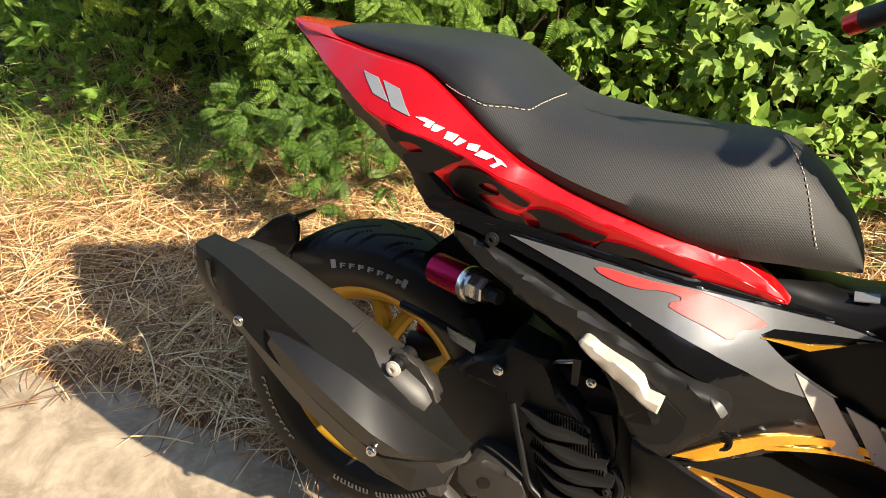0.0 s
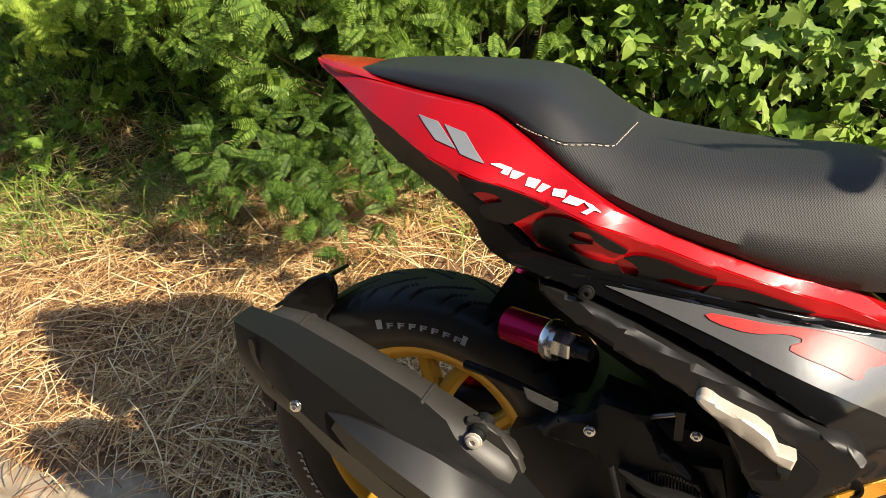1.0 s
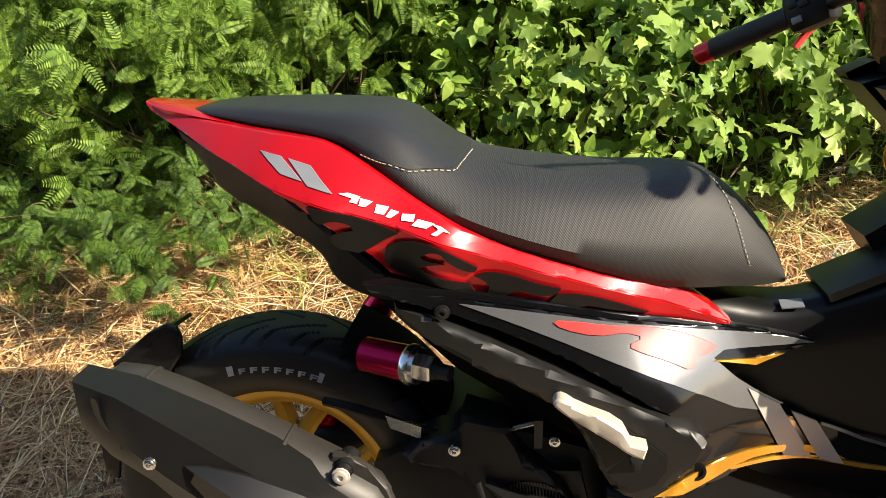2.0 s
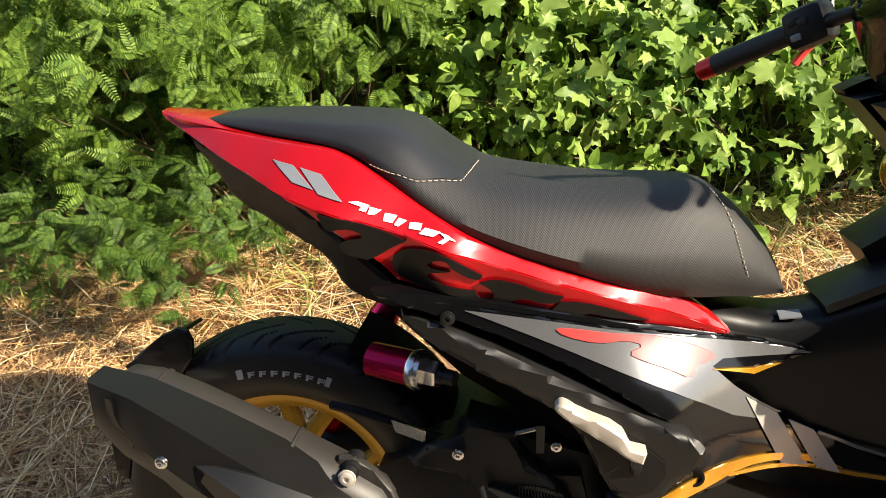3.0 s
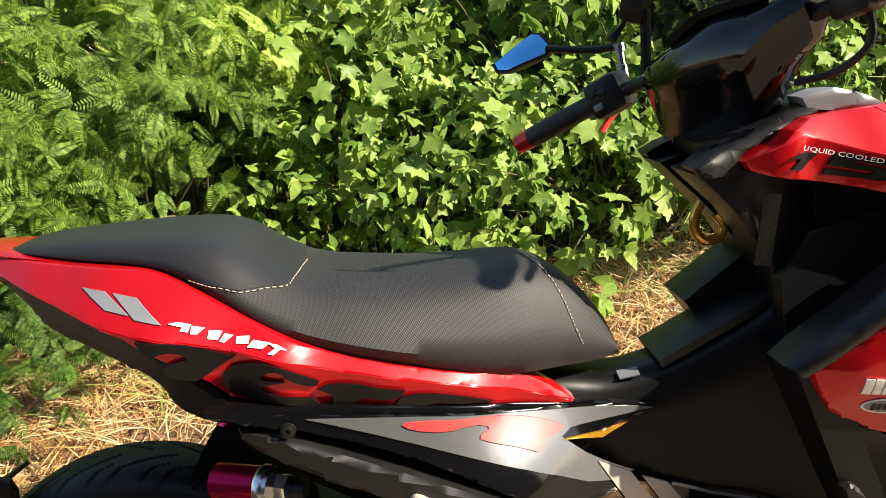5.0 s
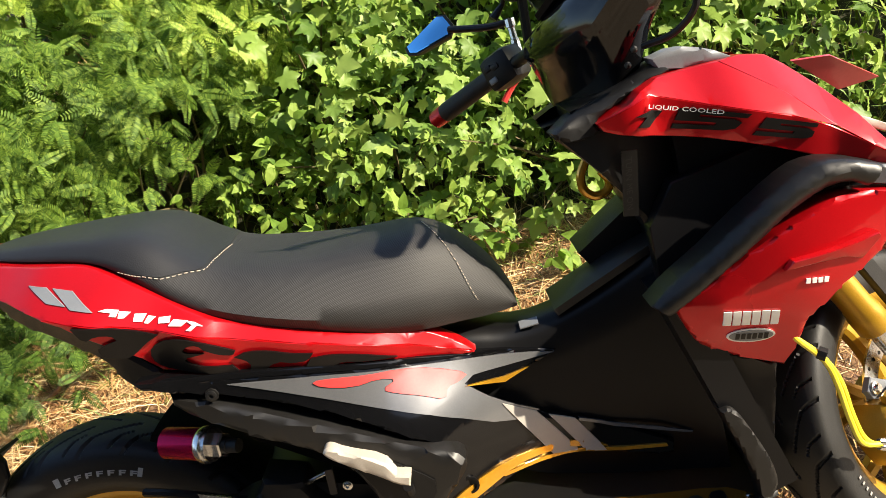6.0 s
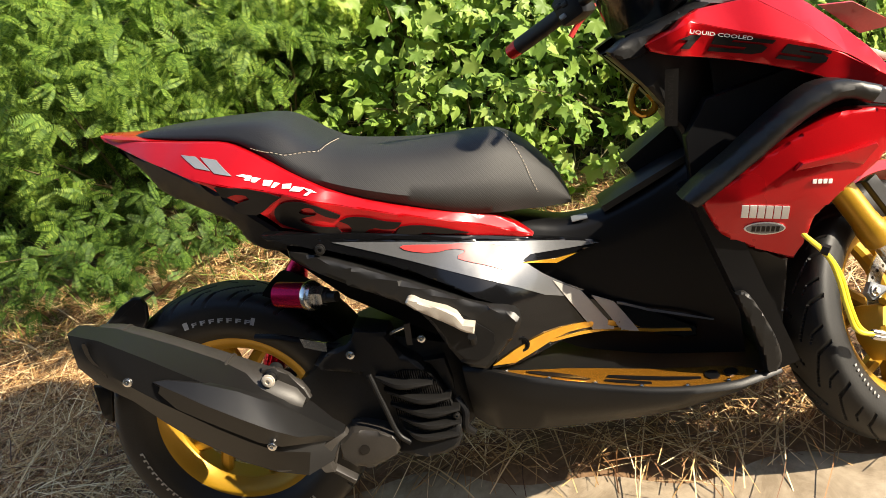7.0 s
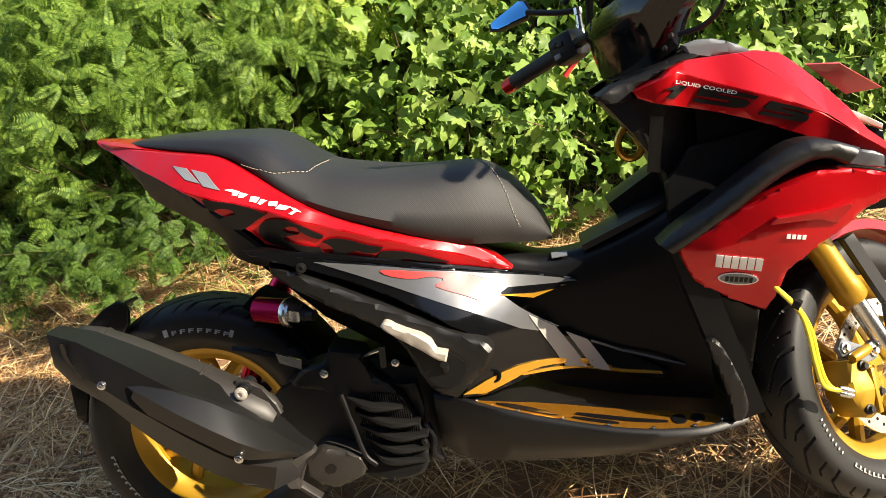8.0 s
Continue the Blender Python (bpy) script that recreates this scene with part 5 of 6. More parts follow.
part("bar_end", tube_bm([(1.125, -.272, 1.085), (1.139, -.293, 1.091)], .0172, 16), RED_BAR, bar, "red anodised bar end")
rb = box_bm((.05, .05, .045), (0, 0, 0), None, .009)
rb.transform(Matrix.Translation((1.048, -.152, 1.050)) @ Vector((.54, -.82, .2)).to_track_quat("X", "Z").to_matrix().to_4x4())
part("switch_box", rb, MATTE, bar, "black switch box")
part("brake_lever", tube_bm(smooth_path([(1.075, -.14, 1.045), (1.125, -.21, 1.052), (1.16, -.275, 1.07)], 4), .006, 8), RED_PLAIN, bar, "red brake lever")
part("cable", tube_bm(smooth_path([(1.06, -.16, 1.035), (1.06, -.16, .995), (1.035, -.13, .965), (1.0, -.09, .955)], 4), .005, 8), MATTE, bar, "black control cable")
# left mirror on its stem
mt, mr = Vector((.668, .30, 1.030)), Vector((.752, .262, 1.056))
ma = (mr - mt)
nn_ = Vector((-.12, -.74, .62))
nn_ = (nn_ - ma.normalized() * nn_.dot(ma.normalized())).normalized()
mu = nn_.cross(ma).normalized()
if mu.z < 0:
    mu = -mu
mo = chaikin([(-.02, -.010, 1), (.10, .012), (.62, .030, 1), (.98, .022), (1.03, .004, 1), (.94, -.012), (.40, -.028), (.06, -.026)], 1)
mn = Vector((-.478, -.661, .578))
MIRROR_EDGE = [Vector(p) for p in ((.660, .307, 1.032), (.734, .292, 1.075), (.747, .280, 1.072), (.757, .254, 1.051), (.748, .246, 1.035), (.678, .280, 1.016), (.663, .294, 1.019))]
mid_m = sum(MIRROR_EDGE, Vector()) / 7


def mirror_ring(grow, back):
    return [mid_m + (p - mid_m) * grow - mn * back for p in MIRROR_EDGE]


mirror = part("mirror", loft_bm([mirror_ring(.90, .0), mirror_ring(1.0, .001), mirror_ring(1.0, .006), mirror_ring(.8, .016), mirror_ring(.5, .020)]), SATIN, scooter, "angular black mirror with blue tinted glass")
part("mirror_glass", loft_bm([mirror_ring(.89, .001), mirror_ring(.89, -.0012), mirror_ring(.86, -.0018)]), MIRROR, mirror, "blue tinted mirror glass")
part("mirror_stem", tube_bm(smooth_path([(.748, .250, 1.044), (.787, .220, 1.036), (.82, .196, 1.031), (.850, .185, 1.032)], 4), .0065, 10), SATIN, mirror)
part("stem_nut", stack_bm((.850, .185, 1.036), (.853, .180, .975), [(0, .010), (.22, .010), (.24, .007), (.55, .007), (.57, .009), (1, .009)], 10), METAL, mirror)
for k, (u, v) in enumerate(((-.020, .022), (.018, .020), (-.014, -.032))):
    part("clamp_claw", tube_bm([(.852, .095, 1.09), (.850 + u * .8, .095 - u, 1.09 + v * .9), (.838 + u * 1.4, .09 - u, 1.09 + v * 1.5)], [.004, .004, .008], 8), MATTE, scooter)
# right mirror, above the other bar
rm0, rm1 = Vector((1.005, -.262, 1.150)), Vector((1.085, -.285, 1.185))
rma = rm1 - rm0
rmu = Vector((.2, .35, -.9)).cross(rma).cross(rma).normalized()
rbm = bmesh.new()
fr_ = [rbm.verts.new(rm0 + rma * u + rmu * v) for u, v in mo]
rr_ = [rbm.verts.new(rm0 + rma * u * 1.02 + rmu * v * 1.12 + Vector((.010, .004, 0))) for u, v in mo]
rbm.faces.new(fr_)
rbm.faces.new(rr_[::-1])
for i in range(len(fr_)):
    j = (i + 1) % len(fr_)
    rbm.faces.new((fr_[i], fr_[j], rr_[j], rr_[i]))
right_mirror = part("mirror", rbm, SATIN, scooter, "black mirror")
part("mirror_stem", tube_bm(smooth_path([rm1, (1.10, -.25, 1.17), (1.085, -.20, 1.12), (1.06, -.165, 1.07)], 4), .007, 10), SATIN, right_mirror)
# phone clamp, key strap and hook
part("phone_clamp", stack_bm((.870, .085, 1.085), (.846, .10, 1.095), [(0, .028), (.3, .03), (1, .027)], 20), MATTE, scooter, "round black clamp head")
part("clamp_arm", tube_bm([(.87, .09, 1.08), (.865, .10, .98)], .008, 8), MATTE, scooter)
strap = part("key_strap", slab_bm([(.936, -.125, .826), (.958, -.125, .822), (.948, -.100, .722), (.926, -.100, .726)], .002, 4, .003), MATTE, scooter, "black fabric key strap")
part("lettering", text_bm("TURN ME ON", .009, lambda u, v: (.9395 - u * .115 * .9 + v, -.1285 + u * .25, .815 - u * 1.02)), CASTING, strap, "grey words TURN ME ON")
part("bag_hook", tube_bm(smooth_path([(.905, .02, .796), (.893, .02, .775), (.893, .02, .752), (.908, .02, .737), (.928, .02, .741), (.935, .02, .757), (.925, .02, .775)], 4), .0075, 10), GOLD_GLOSS, scooter, "gold anodised bag hook")


# ---- wheels ----
def tyre_mesh(name, profile, segs, groove, material, parent, label):
    """A grooved tyre round the y axis."""
    V, F, n = [], [], len(profile)
    for k in range(segs):
        a = 2 * math.pi * k / segs
        c, s = math.cos(a), math.sin(a)
        for r, y in profile:
            rr = r - groove(a, r, y)
            V.append((rr * c, y, rr * s))
    for k in range(segs):
        o, q = k * n, ((k + 1) % segs) * n
        for i in range(n):
            j = (i + 1) % n
            F.append((o + i, o + j, q + j, q + i))
    ob = raw(name, V, F, material, parent, label, smooth=True)
    ob.data.set_sharp_from_angle(angle=radians(30))
    return ob


def revolve_bm(profile, segs, groove=None):
    """A ring round the y axis from a closed profile of (radius, y)."""
    bm = bmesh.new()
    rings = []
    for k in range(segs):
        a = 2 * math.pi * k / segs
        row = []
        for r, y in profile:
            rr = r - (groove(a, r, y) if groove else 0)
            row.append(bm.verts.new((rr * math.cos(a), y, rr * math.sin(a))))
        rings.append(row)
    n = len(profile)
    for k in range(segs):
        A, B = rings[k], rings[(k + 1) % segs]
        for i in range(n):
            bm.faces.new((A[i], A[(i + 1) % n], B[(i + 1) % n], B[i]))
    return bm


def tyre_profile(r, w, rim_r, n=26):
    """Round motorcycle tyre: crown, shoulders and sidewalls down to the bead."""
    out = []
    h = r - rim_r
    for i in range(n + 1):
        t = -1 + 2 * i / n
        y = w / 2 * math.sin(t * math.pi / 2 * 1.0)
        z = r - .62 * h * (1 - math.sqrt(max(0, 1 - (abs(t) ** 2.0) * .999)))
        out.append((z, y))
    out += [(rim_r + .28 * h, w / 2 * .99), (rim_r + .15 * h, w / 2 * .93), (rim_r + .04 * h, w / 2 * .82), (rim_r - .004, w / 2 * .72)]
    out += [(rim_r - .004, -w / 2 * .72), (rim_r + .04 * h, -w / 2 * .82), (rim_r + .15 * h, -w / 2 * .93), (rim_r + .28 * h, -w / 2 * .99)]
    return out


def rear_groove(r0, w, count, skew, depth, wide=.075):
    """Long slanting grooves on both shoulders that stop short of the crown, with a kink, and short sipes between."""
    def g(a, r, y):
        if r < r0 - .05:
            return 0
        s = abs(y) / (w / 2)
        ph = a * count / (2 * math.pi) + (.5 if y > 0 else 0)
        kink = skew * (s if s < .55 else .55 + (s - .55) * .35)
        u = (ph + kink) % 1
        d = depth * min(1, max(0, (wide - abs(u - .1)) / .02)) if .08 < s < .95 else 0
        u2 = (ph + kink * .9 + .5) % 1
        if .42 < s < .88:
            d = max(d, depth * .8 * min(1, max(0, (wide * .7 - abs(u2 - .1)) / .02)))
        return d
    return g


def wheel(name, centre, m, tyre_r, tyre_w, rim_r, rim_w, spokes, groove, hand):
    """Gold cast wheel with its tyre; the tyre is a part of the wheel."""
    mm = Matrix.Translation(centre) @ m
    hw = rim_w / 2
    prof = [(rim_r + .004, hw), (rim_r + .004, hw - .004), (rim_r - .010, hw - .008), (rim_r - .016, hw - .022), (rim_r - .030, hw - .030), (rim_r - .030, -hw + .030), (rim_r - .016, -hw + .022),
            (rim_r - .010, -hw + .008), (rim_r + .004, -hw + .004), (rim_r + .004, -hw), (rim_r - .006, -hw - .001), (rim_r - .016, -hw + .004), (rim_r - .026, -hw + .012), (rim_r - .036, -hw + .026), (rim_r - .036, hw - .026),
            (rim_r - .026, hw - .012), (rim_r - .016, hw - .004), (rim_r - .006, hw + .001)]
    bms = [revolve_bm(prof, 96)]
    spoke_bms = []
    hub = tube_bm_axis(Vector((0, -hw * .8, 0)), Vector((0, hw * 1.6, 0)), [(0, .020), (0, .034), (.12, .040), (.88, .040), (1, .034), (1, .02)], 28)
    bms.append(hub)
    for k in range(spokes):
        a = 2 * math.pi * k / spokes + .35
        for branch in (-1, 1):
            rings = []
            for t in np.linspace(0, 1, 7):
                r = .034 + (rim_r - .034 - .030) * t
                aa = a + branch * (.06 + .22 * max(0, t - .28) / .72)
                wd, th = .017 - .004 * t, .016 - .003 * t
                c, s = math.cos(aa), math.sin(aa)
                yc = -hw * .25 * (1 - t)
                ring = []
                for du2, dy in ((-wd, -th * .55), (-wd * .45, -th), (wd * .45, -th), (wd, -th * .55), (wd, th * .5), (-wd, th * .5)):
                    ring.append((r * c - du2 * s, yc + dy, r * s + du2 * c))
                rings.append(ring)
            spoke_bms.append(loft_bm(rings))
    w = part(name, join_bm(*bms), GOLD, scooter, "gold painted cast wheel")
    w.matrix_local = mm
    for i in range(0, len(spoke_bms), 2):
        part("spoke", join_bm(spoke_bms[i], spoke_bms[i + 1]), GOLD, w)
    tyre_mesh("tyre", tyre_profile(tyre_r, tyre_w, rim_r, 64), 840, groove, RUBBER, w, "black road tyre with angled grooves")
    return w


RIMR = .186
rear = wheel("rear_wheel", (0, 0, .281), Matrix.Rotation(.25, 4, "Y"), .282, .146, RIMR, .102, 5, rear_groove(.282, .146, 22, -1.9, .005, .055), 1)
rake_axis = Vector((-math.sin(radians(RAKE)), 0, math.cos(radians(RAKE))))
piv = Vector((1.35 - .09 * math.cos(radians(RAKE)), 0, .262 - .09 * math.sin(radians(RAKE))))
STEERING = Matrix.Translation(piv) @ Matrix.Rotation(radians(STEER), 4, rake_axis) @ Matrix.Translation(-piv)
front = wheel("front_wheel", (1.35, 0, .262), Matrix(), .262, .118, RIMR, .080, 5, rear_groove(.262, .118, 18, 1.5, .005, .045), 1)
front.matrix_local = STEERING @ Matrix.Translation((1.35, 0, .262))


def sidewall_bar(parent, r, a0, a1, h, y, n=6):
    """A raised pale marking on the tyre's right sidewall."""
    bm = bmesh.new()
    lo, hi = [], []
    for i in range(n + 1):
        a = a0 + (a1 - a0) * i / n
        lo.append(bm.verts.new((math.cos(a) * (r - h / 2), y(r - h / 2), math.sin(a) * (r - h / 2))))
        hi.append(bm.verts.new((math.cos(a) * (r + h / 2), y(r + h / 2), math.sin(a) * (r + h / 2))))
    for i in range(n):
        bm.faces.new((lo[i], lo[i + 1], hi[i + 1], hi[i]))
    ext = bmesh.ops.extrude_face_region(bm, geom=bm.faces[:])
    for v in ext["geom"]:
        if isinstance(v, bmesh.types.BMVert):
            v.co.y -= .0008
    return bm


def wall_y(w, rim_r, tr):
    h = tr - rim_r
    pts = sorted([(rim_r + .04 * h, w / 2 * .82), (rim_r + .15 * h, w / 2 * .93), (rim_r + .28 * h, w / 2 * .99), (rim_r + .40 * h, w / 2 * 1.0), (rim_r + .6 * h, w / 2 * .95)])
    return lambda r: -float(np.interp(r, [p[0] for p in pts], [p[1] for p in pts])) - .0018


def sidewall_marks(wheel_ob, w, tr, spin, words):
    yy = wall_y(w, RIMR, tr)
    for a0, a1, r, h in words:
        part("marking", sidewall_bar(wheel_ob, r, a0 - spin, a1 - spin, h, yy), MARK, wheel_ob, "pale tyre marking")


d2 = math.radians
maker = [(d2(103), d2(66), .2400, .0018), (d2(103), d2(100.5), .2325, .0165), (d2(68), d2(66), .2325, .0165)]
for i in range(7):
    a = 98.5 - 4.6 * i
    maker += [(d2(a), d2(a - 1.0), .2285, .0085), (d2(a), d2(a - 2.8), .2318, .0018), (d2(a - 1.0), d2(a - 2.6), .2285, .0018)]
for a0, n in ((250, 5), (274, 7)):
    for i in range(n):
        a = a0 + 4.2 * i
        maker += [(d2(a), d2(a + .9), .2235, .011), (d2(a), d2(a + 3), .228, .002), (d2(a + 2.1), d2(a + 3), .2235, .011)]
maker += [(d2(188 + 4 * i), d2(189.2 + 4 * i), .226, .008) for i in range(9)] + [(d2(189 + 4 * i), d2(191 + 4 * i), .2225, .0018) for i in range(9)]
sidewall_marks(rear, .146, .282, -.25, maker)
sidewall_marks(front, .118, .262, 0, [(d2(196 + 3.0 * i), d2(197 + 3.0 * i), .214, .006) for i in range(8)] + [(d2(228 + 3.4 * i), d2(229.2 + 3.4 * i), .214, .008) for i in range(8)] + [(d2(229 + 3.4 * i), d2(230.6 + 3.4 * i), .2172, .0016) for i in range(8)])


# front brake, fork, mudguard
def steered(ob):
    ob.matrix_local = STEERING
    return ob


disc = revolve_bm([(.132, -.056), (.132, -.060), (.098, -.060), (.098, -.056)], 72)
disc.transform(Matrix.Translation((1.35, 0, .262)))
arms = []
for k in range(6):
    a = 2 * math.pi * k / 6
    b = box_bm((.075, .003, .012), (0, 0, 0), None, 0)
    b.transform(Matrix.Translation((1.35, 0, .262)) @ Matrix.Rotation(-a, 4, "Y") @ Matrix.Translation((.066, -.058, 0)))
    arms.append(b)
rotor = steered(part("brake_disc", disc, METAL, scooter, "drilled steel front brake disc"))
for b in arms:
    part("disc_arm", b, GOLD, rotor)
for k in range(36):
    a, r = 2 * math.pi * k / 36, .108 + .007 * (k % 3)
    part("drilled_hole", tube_bm_axis(Vector((1.35 + r * math.cos(a), -.0596, .262 + r * math.sin(a))), Vector((0, -.0008, 0)), [(0, .0034), (1, .0034)], 10), GLOSS, rotor)
fd = Vector((-.148, 0, .25)).normalized()
for sy in (-1, 1):
    base = Vector((1.352, sy * .090, .262))
    steered(part("fork_leg", stack_bm(base, base + fd * .18, [(0, .018), (.1, .021), (.25, .021), (.3, .018), (1, .018)], 18), METAL if sy < 0 else SILVER_FLAT, scooter, "bright steel fork leg"))
    steered(part("fork_tube", stack_bm(base + fd * .168, base + fd * .40, [(0, .026), (.02, .0285), (.16, .0285), (.18, .0265), (.22, .0265), (.24, .025), (.9, .025), (1, .02)], 24), GOLD, scooter, "gold fork tube cover"))
cal = panel_bm(chaikin([(1.206, .297, 1), (1.258, .292), (1.276, .262), (1.280, .218), (1.266, .194), (1.228, .181), (1.204, .213), (1.190, .245)], 1), lambda x, z: -.098 - .012 * math.exp(-((x - 1.24) ** 2 + (z - .24) ** 2) / .0012), thick=.055, edge=.007, step=.02)
calo = steered(part("brake_caliper", cal, GOLD, scooter, "gold four-piston brake caliper"))
for x, z in ((1.232, .284), (1.225, .204), (1.262, .23)):
    part("bolt", tube_bm_axis(Vector((x, -.098, z)), Vector((0, -.014, 0)), [(0, .010), (.5, .010), (.6, .007), (1, .006)], 14), CASTING, calo)
part("caliper_rib", box_bm((.012, .010, .085), (1.248, -.106, .235), None, .003), GOLD, calo)
part("slide_pin", stack_bm((1.212, -.100, .301), (1.264, -.100, .312), [(0, .008), (.1, .010), (.9, .010), (1, .008)], 14), GOLD, calo)
brk = panel_bm([(1.196, .322), (1.214, .340), (1.235, .330), (1.275, .312), (1.297, .322), (1.312, .308), (1.296, .286), (1.270, .282), (1.225, .304), (1.206, .306)], lambda x, z: -.088, thick=.010, edge=.002, step=.05)
brko = steered(part("caliper_bracket", brk, SILVER_FLAT, scooter, "aluminium caliper bracket"))
for x, z in ((1.213, .322), (1.290, .302)):
    part("bolt", tube_bm_axis(Vector((x, -.088, z)), Vector((0, -.010, 0)), [(0, .011), (.4, .011), (.45, .007), (1, .006)], 14), METAL, brko)
for off in (0, .008):
    h = tube_bm(smooth_path([(1.112, -.150, .522), (1.120, -.162 - off, .507), (1.158, -.152 - off, .463 - off * .5), (1.180 - off, -.152 - off, .417), (1.191 - off, -.152 - off, .357), (1.206 - off, -.150 - off, .312), (1.240, -.142, .284 + off)], 5), .0045, 8)
    hose = part("brake_hose", h, YELLOW, scooter, "yellow brake hose")
    part("hose_end", stack_bm((1.226, -.146, .292 + off), (1.252, -.138, .280 + off), [(0, .005), (.2, .0065), (.7, .0065), (1, .005)], 10), METAL, hose, "bright hose end")
part("cable_tie", tube_bm([(1.150, -.160, .475), (1.160, -.166, .470)], .010, 8), MATTE, scooter)
fen = []
for k in range(20):
    a = radians(15 + 5.4 * k)
    c, s = math.cos(a), math.sin(a)
    fen.append([(1.35 + r * c, y, .262 + r * s) for r, y in ((.272, -.070), (.292, -.066), (.300, -.04), (.304, 0), (.300, .04), (.292, .066), (.272, .070), (.286, .055), (.294, 0), (.286, -.055))])
steered(part("front_mudguard", loft_bm(fen), RED, scooter, "glossy red front mudguard", 50))
steered(part("fork_guard", panel_bm([(1.241, .521), (1.275, .530), (1.345, .405), (1.345, .33), (1.318, .322), (1.322, .385)], lambda x, z: -.115, thick=.01, edge=.003), MATTE, scooter, "black fork guard"))

# ---- engine, exhaust and rear suspension ----
block = []
for x, w0, w1, zt, zb in [(.16, -.10, .10, .36, .25), (.26, -.125, .12, .42, .235), (.36, -.14, .13, .44, .225), (.47, -.13, .13, .40, .23), (.52, -.10, .10, .36, .25)]:
    block.append([(x, w0, zb), (x, w0 * 1.05, (zb + zt) / 2), (x, w0 * .9, zt), (x, w1 * .9, zt), (x, w1, (zb + zt) / 2), (x, w1, zb)])
part("engine_block", loft_bm(block), CASTING, scooter, "dark cast engine block")
arm = part("swing_arm", tube_bm(smooth_path([(.36, .10, .30), (.18, .12, .29), (.0, .105, .281)], 4), [.035] * 5 + [.030] * 4, 14), CASTING, scooter, "cast transmission arm")
FAN = chaikin([(.215, .410, 1), (.257, .435), (.293, .440), (.306, .472, 1), (.368, .457, 1), (.378, .420), (.424, .384), (.464, .300), (.474, .240), (.455, .207), (.386, .203), (.330, .222, 1), (.345, .242), (.330, .306), (.311, .372), (.271, .387), (.233, .394)], 1)
FANY = lambda x, z: -.152 - .016 * min(1, max(0, (x - .30) / .08)) - .02 * min(1, max(0, (.30 - z) / .1))
fan = part("fan_cover", panel_bm(FAN, FANY, thick=.06, edge=.009, step=.025), MATTE, scooter, "matte black louvred radiator cover")
GRILL = chaikin([(.350, .366), (.376, .383), (.424, .376), (.444, .345), (.464, .297), (.468, .250), (.372, .250), (.351, .300)], 1)
grill = part("grille_recess", decal_bm(GRILL, FANY, .0015), GLOSS, fan)
for i in range(26):
    x = .354 + i * .0043
    zt = float(np.interp(x, [.35, .378, .424, .444, .464], [.366, .381, .374, .343, .297]))
    part("radiator_fin", box_bm((.0016, .004, zt - .256), (x, FANY(x, .31) - .0035, (zt + .256) / 2), None, 0), CASTING, fan)
for p0, p1, p2 in [((.332, .374), (.376, .359), (.437, .351)), ((.342, .346), (.409, .323), (.464, .317)), ((.348, .316), (.415, .294), (.476, .291)), ((.356, .290), (.412, .270), (.474, .265)), ((.362, .265), (.397, .248), (.468, .240))]:
    path = smooth_path([(p0[0], -.170, p0[1]), (p1[0], -.192, p1[1]), (p2[0], -.182, p2[1])], 6)
    rings = []
    for k, p in enumerate(path):
        p = Vector(p)
        h = .0035 + .0045 * math.sin(math.pi * (k + .6) / (len(path) + .2))
        rings.append([p + Vector(v) for v in ((0, .030, -h), (0, .002, -h), (0, -.003, -h * .3), (0, -.002, h * .5), (0, .006, h), (0, .030, h * .7))])
    part("louvre", loft_bm(rings), MATTE_GREY, fan)
part("side_rib", tube_bm(smooth_path([(.322, -.176, .385), (.338, -.182, .320), (.352, -.184, .262), (.372, -.184, .240)], 4), .005, 10), MATTE, fan)
hex_bolt((.292, -.158, .423), .0065, fan, material=METAL)
hex_bolt((.468, -.178, .278), .005, fan, material=CASTING)
part("cable_sleeve", tube_bm([(.352, -.140, .440), (.401, -.142, .454)], .0035, 10), METAL, scooter, "steel cable sleeve")
part("brake_arm", slab_bm([(.402, -.142, .462), (.414, -.142, .462), (.411, -.142, .420), (.400, -.142, .420)], .008, 2), PIPE, scooter, "small steel lever")
hex_bolt((.428, -.142, .426), .006, scooter)
part("radiator_tank", panel_bm([(.420, .384), (.462, .382), (.470, .338), (.468, .300), (.452, .335), (.438, .372)], lambda x, z: -.146, thick=.03, edge=.002), CASTING, scooter, "dull aluminium radiator tank")
part("coolant_hose", tube_bm(smooth_path([(.470, -.15, .300), (.482, -.158, .275), (.478, -.16, .245), (.49, -.15, .225)], 4), .008, 10), SATIN, scooter, "black coolant hose")
stub = [(.240, .264, 1), (.261, .283), (.304, .277), (.350, .258, 1), (.352, .222), (.300, .200), (.270, .198), (.234, .228, 1)]
exo = part("exhaust_joint", panel_bm(chaikin(stub, 1), lambda x, z: -.190 + .25 * max(0, .225 - z) + .1 * max(0, x - .31), thick=.06, edge=.008, step=.02), PIPE, scooter, "dull cast exhaust joint")
part("joint_hole", tube_bm_axis(Vector((.284, -.1915, .243)), Vector((0, .004, 0)), [(0, .0095), (1, .0095), (1, .006)], 18), GLOSS, exo)
part("joint_bracket", panel_bm([(.215, .262), (.240, .262), (.225, .225), (.262, .195), (.255, .188), (.210, .228)], lambda x, z: -.215, thick=.02, edge=.002, step=.05), PIPE, exo, "bare metal bracket")
pipe = tube_bm(smooth_path([(.30, -.16, .25), (.36, -.11, .20), (.45, -.05, .20), (.52, 0, .26)], 4), .018, 14)
part("exhaust_pipe", pipe, PIPE, scooter, "dark exhaust pipe")

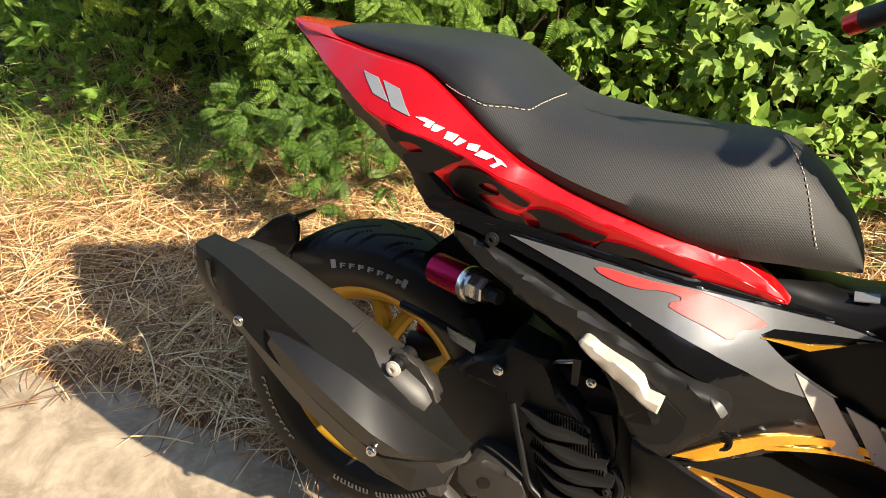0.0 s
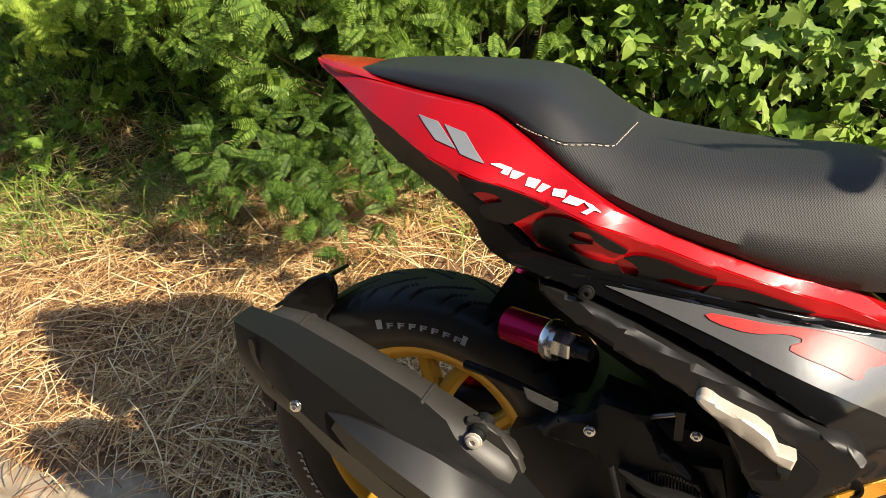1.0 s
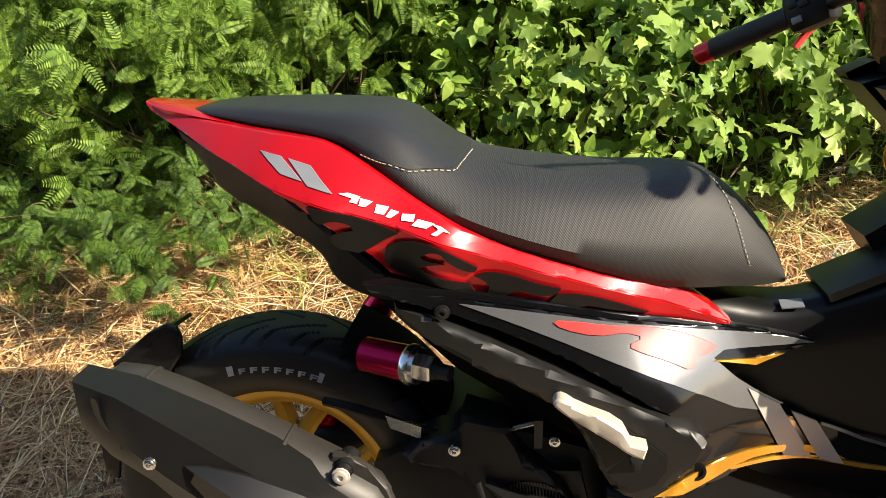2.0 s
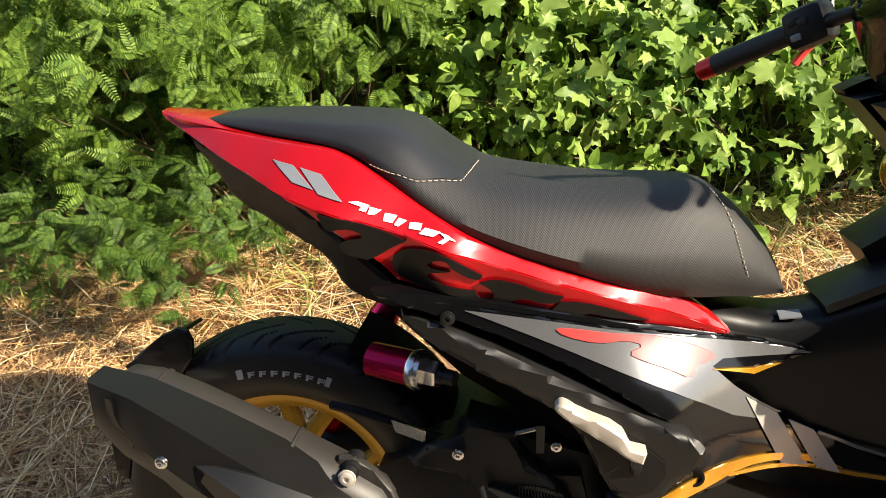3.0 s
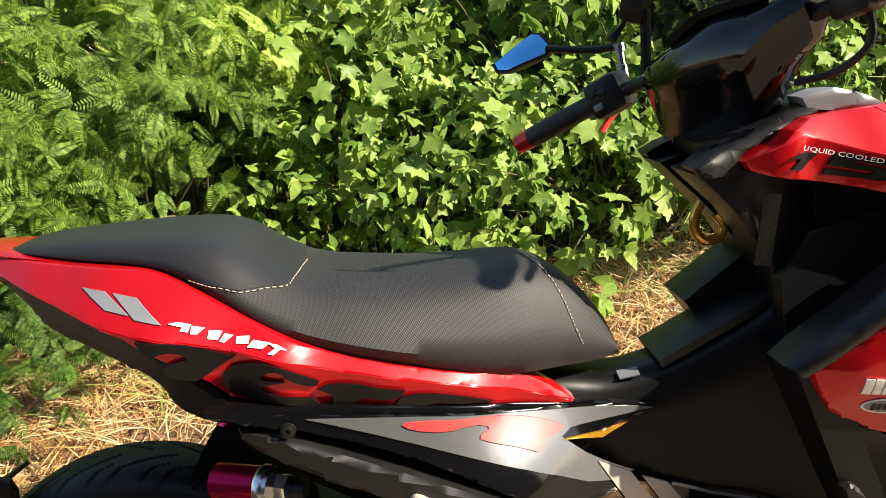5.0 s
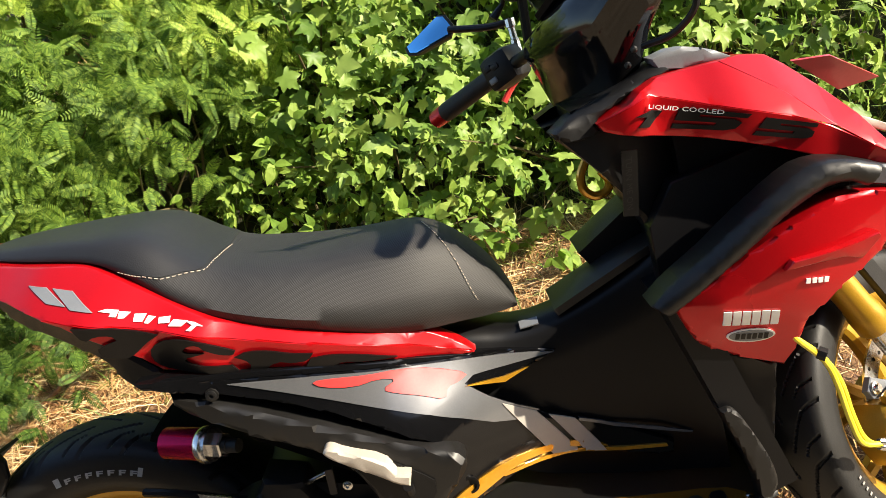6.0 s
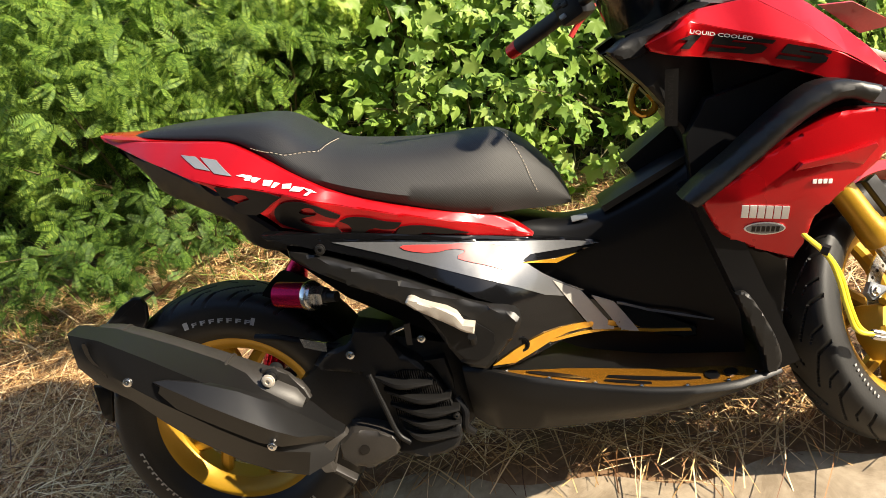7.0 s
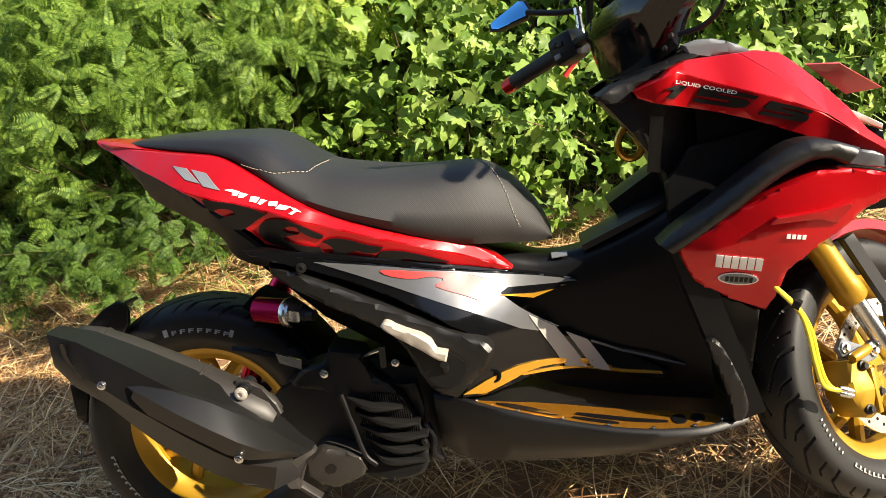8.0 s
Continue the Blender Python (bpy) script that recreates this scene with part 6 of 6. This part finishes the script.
# silencer: an oval can along its axis, and a faceted black shield outside it
ax0, ax1 = Vector((-0.176, -.178, 0.550)), Vector((0.190, -.178, 0.349))
ad = (ax1 - ax0).normalized()
an = Vector((-ad.z, 0, ad.x)).normalized()
can = []
for t, a, b in [(0, .014, .020), (.02, .028, .034), (.10, .037, .050), (.25, .042, .055), (.55, .045, .055), (.80, .044, .052), (.95, .038, .046), (1.0, .024, .034)]:
    c = ax0.lerp(ax1, t)
    can.append([c + an * a * math.cos(k * 2 * math.pi / 24) + Vector((0, b * math.sin(k * 2 * math.pi / 24), 0)) for k in range(24)])
muffler = part("muffler", loft_bm(can), PIPE, scooter, "dull grey silencer can", 50)
for t in (.13, .62):
    c = ax0.lerp(ax1, t)
    k_ = .0395 if t < .3 else .0458
    part("weld_band", loft_bm([[c + ad * s + an * (k_ + dr) * math.cos(k * 2 * math.pi / 24) + Vector((0, (k_ + dr) * (1.29 if t < .3 else 1.22) * math.sin(k * 2 * math.pi / 24), 0)) for k in range(24)] for s, dr in ((-.004, -.002), (-.002, .001), (.002, .001), (.004, -.002))]), PIPE, muffler)
def facets(name, lines, thick, material, parent, label):
    """A faceted shell: long edge lines joined crosswise, with a back."""
    rings = []
    for ps in zip(*lines):
        a, b = Vector(ps[0]), Vector(ps[-1])
        rings.append([a + Vector((0, thick, 0))] + [Vector(p) for p in ps] + [b + Vector((0, thick, 0))])
    return part(name, loft_bm(rings), material, parent, label, 32)


shield = facets("muffler_shield", [
    [(-.180, -.245, .585), (-.114, -.242, .565), (-.018, -.238, .514), (.059, -.236, .469), (.105, -.232, .439), (.133, -.228, .408), (.169, -.222, .380), (.203, -.212, .347), (.228, -.200, .304), (.248, -.194, .282)],
    [(-.176, -.255, .584), (-.115, -.268, .567), (-.033, -.279, .522), (.012, -.283, .494), (.057, -.283, .464), (.103, -.280, .437), (.157, -.274, .401), (.196, -.258, .360), (.225, -.222, .311), (.249, -.194, .279)],
    [(-.172, -.262, .550), (-.105, -.283, .505), (-.056, -.291, .469), (-.024, -.292, .443), (.013, -.292, .415), (.063, -.292, .377), (.109, -.291, .345), (.155, -.288, .315), (.206, -.262, .290), (.245, -.200, .277)],
    [(-.180, -.250, .519), (-.145, -.255, .478), (-.093, -.258, .441), (-.052, -.258, .396), (-.011, -.258, .355), (.036, -.258, .320), (.079, -.258, .288), (.134, -.258, .259), (.189, -.254, .241), (.235, -.236, .254)]],
    .04, SHELL, muffler, "matte black faceted exhaust shield")
facets("raised_panel", [
    [(-.028, -.289, .482), (-.001, -.289, .481), (.049, -.288, .467), (.115, -.284, .437), (.168, -.276, .401), (.206, -.257, .355), (.232, -.226, .312), (.249, -.196, .279)],
    [(-.013, -.296, .476), (.016, -.306, .463), (.064, -.314, .434), (.121, -.318, .400), (.166, -.316, .371), (.209, -.306, .344), (.235, -.268, .323), (.249, -.201, .279)],
    [(-.022, -.294, .462), (.005, -.299, .429), (.041, -.301, .405), (.088, -.303, .375), (.135, -.303, .344), (.172, -.300, .328), (.213, -.272, .313), (.248, -.203, .278)]],
    .012, MATTE_GREY, shield, "raised charcoal panel")
part("lower_lip", panel_bm([(.128, .273), (.184, .275), (.262, .298), (.265, .289), (.244, .279), (.225, .262), (.230, .227), (.214, .231), (.202, .255), (.137, .260)], lambda x, z: -.262 + .45 * max(0, x - .16), thick=.02, edge=.002, step=.04), PIPE, shield, "scuffed bare lower lip")
# no opening is cut: a black patch paints the slot's dark inside
part("end_slot", panel_bm(chaikin([(-.148, .569), (-.136, .567), (-.136, .538), (-.114, .512), (-.113, .497), (-.129, .517), (-.145, .541)], 1), lambda x, z: -.262 - .28 * max(0, x + .175), thick=.004, edge=0, step=.02), GLOSS, shield, "black patch for the dark inside of the shield's tail slot")
hex_bolt((-.067, -.299, .493), .0065, shield, material=METAL)
hex_bolt((.158, -.305, .335), .0065, shield, material=METAL)
part("hanger_boss", stack_bm((.150, -.17, .425), (.147, -.216, .421), [(0, .014), (.7, .013), (.72, .011), (1, .010)], 16), CASTING, muffler, "rubber hanger boss")
hex_bolt((.147, -.217, .421), .0095, muffler, material=ALU)
part("hanger_tab", panel_bm(chaikin([(.12, .44), (.165, .435), (.215, .37), (.19, .35), (.14, .40)], 1), lambda x, z: -.195, thick=.01, edge=.003), PIPE, muffler, "steel hanger tab")

# rear mudguard and shock reservoir
hug = slab_bm([(-.225, -.082, .528), (-.130, -.082, .582), (-.130, .0, .575), (-.222, .0, .522)], .006, 5, .006)
hg = part("rear_mudguard", hug, SATIN, scooter, "gloss black rear mudguard blade")
part("mudguard_side", panel_bm(chaikin([(-.225, .530), (-.14, .590), (-.110, .580), (-.118, .525), (-.20, .47), (-.25, .40), (-.27, .365, 1), (-.235, .385)], 1), lambda x, z: -.082, thick=.008, edge=.003), SATIN, hg)
part("mudguard_spike", panel_bm([(-.262, .425), (-.225, .415), (-.245, .340), (-.262, .352)], lambda x, z: -.10, thick=.006, edge=.002), SATIN, hg)
sh0, sh1 = Vector((.172, -.118, .552)), Vector((.236, -.143, .547))
res = part("shock_reservoir", stack_bm(sh0, sh1, [(0, .020), (.03, .0245), (.94, .0250), (1, .0245)], 32), ANODISED, scooter, "red anodised shock reservoir")
sd = (sh1 - sh0)
part("collar", stack_bm(sh1, sh1 + sd * .28, [(0, .0262), (.2, .0285), (.6, .0285), (.62, .0255), (1, .0255)], 32), METAL, res, "bright steel collar")
part("nut", stack_bm(sh1 + sd * .26, sh1 + sd * .60, [(0, .019), (.05, .0195), (.9, .0195), (1, .017)], 6), METAL, res, "bright hexagonal nut")
part("thread", stack_bm(sh1 + sd * .58, sh1 + sd * .95, [(0, .0125), (.3, .0125), (.32, .011), (.6, .0105), (1, .0105)], 16), CASTING, res)
shock = part("shock_body", stack_bm((.02, .125, .30), (.16, .10, .56), [(0, .018), (.1, .026), (.9, .026), (1, .018)], 18), ANODISED, scooter, "rear shock absorber")
inner = []
for k in range(13):
    a = radians(14 + 4.2 * k)
    c, s = math.cos(a), math.sin(a)
    inner.append([(r * c, y, .281 + r * s) for r, y in ((.292, -.078), (.300, -.074), (.306, -.04), (.308, 0), (.306, .04), (.300, .074), (.292, .078), (.298, .05), (.301, 0), (.298, -.05))])
part("inner_mudguard", loft_bm(inner), DULL, scooter, "black inner mudguard")
part("stay", tube_bm(smooth_path([(.10, -.10, .47), (.16, -.12, .465), (.235, -.125, .44), (.30, -.12, .42)], 4), .007, 8), SATIN, scooter, "black stay")
part("chrome_plate", slab_bm([(.195, -.128, .463), (.245, -.130, .445), (.242, -.130, .427), (.200, -.128, .443)], .004, 2), METAL, scooter, "small bright plate")
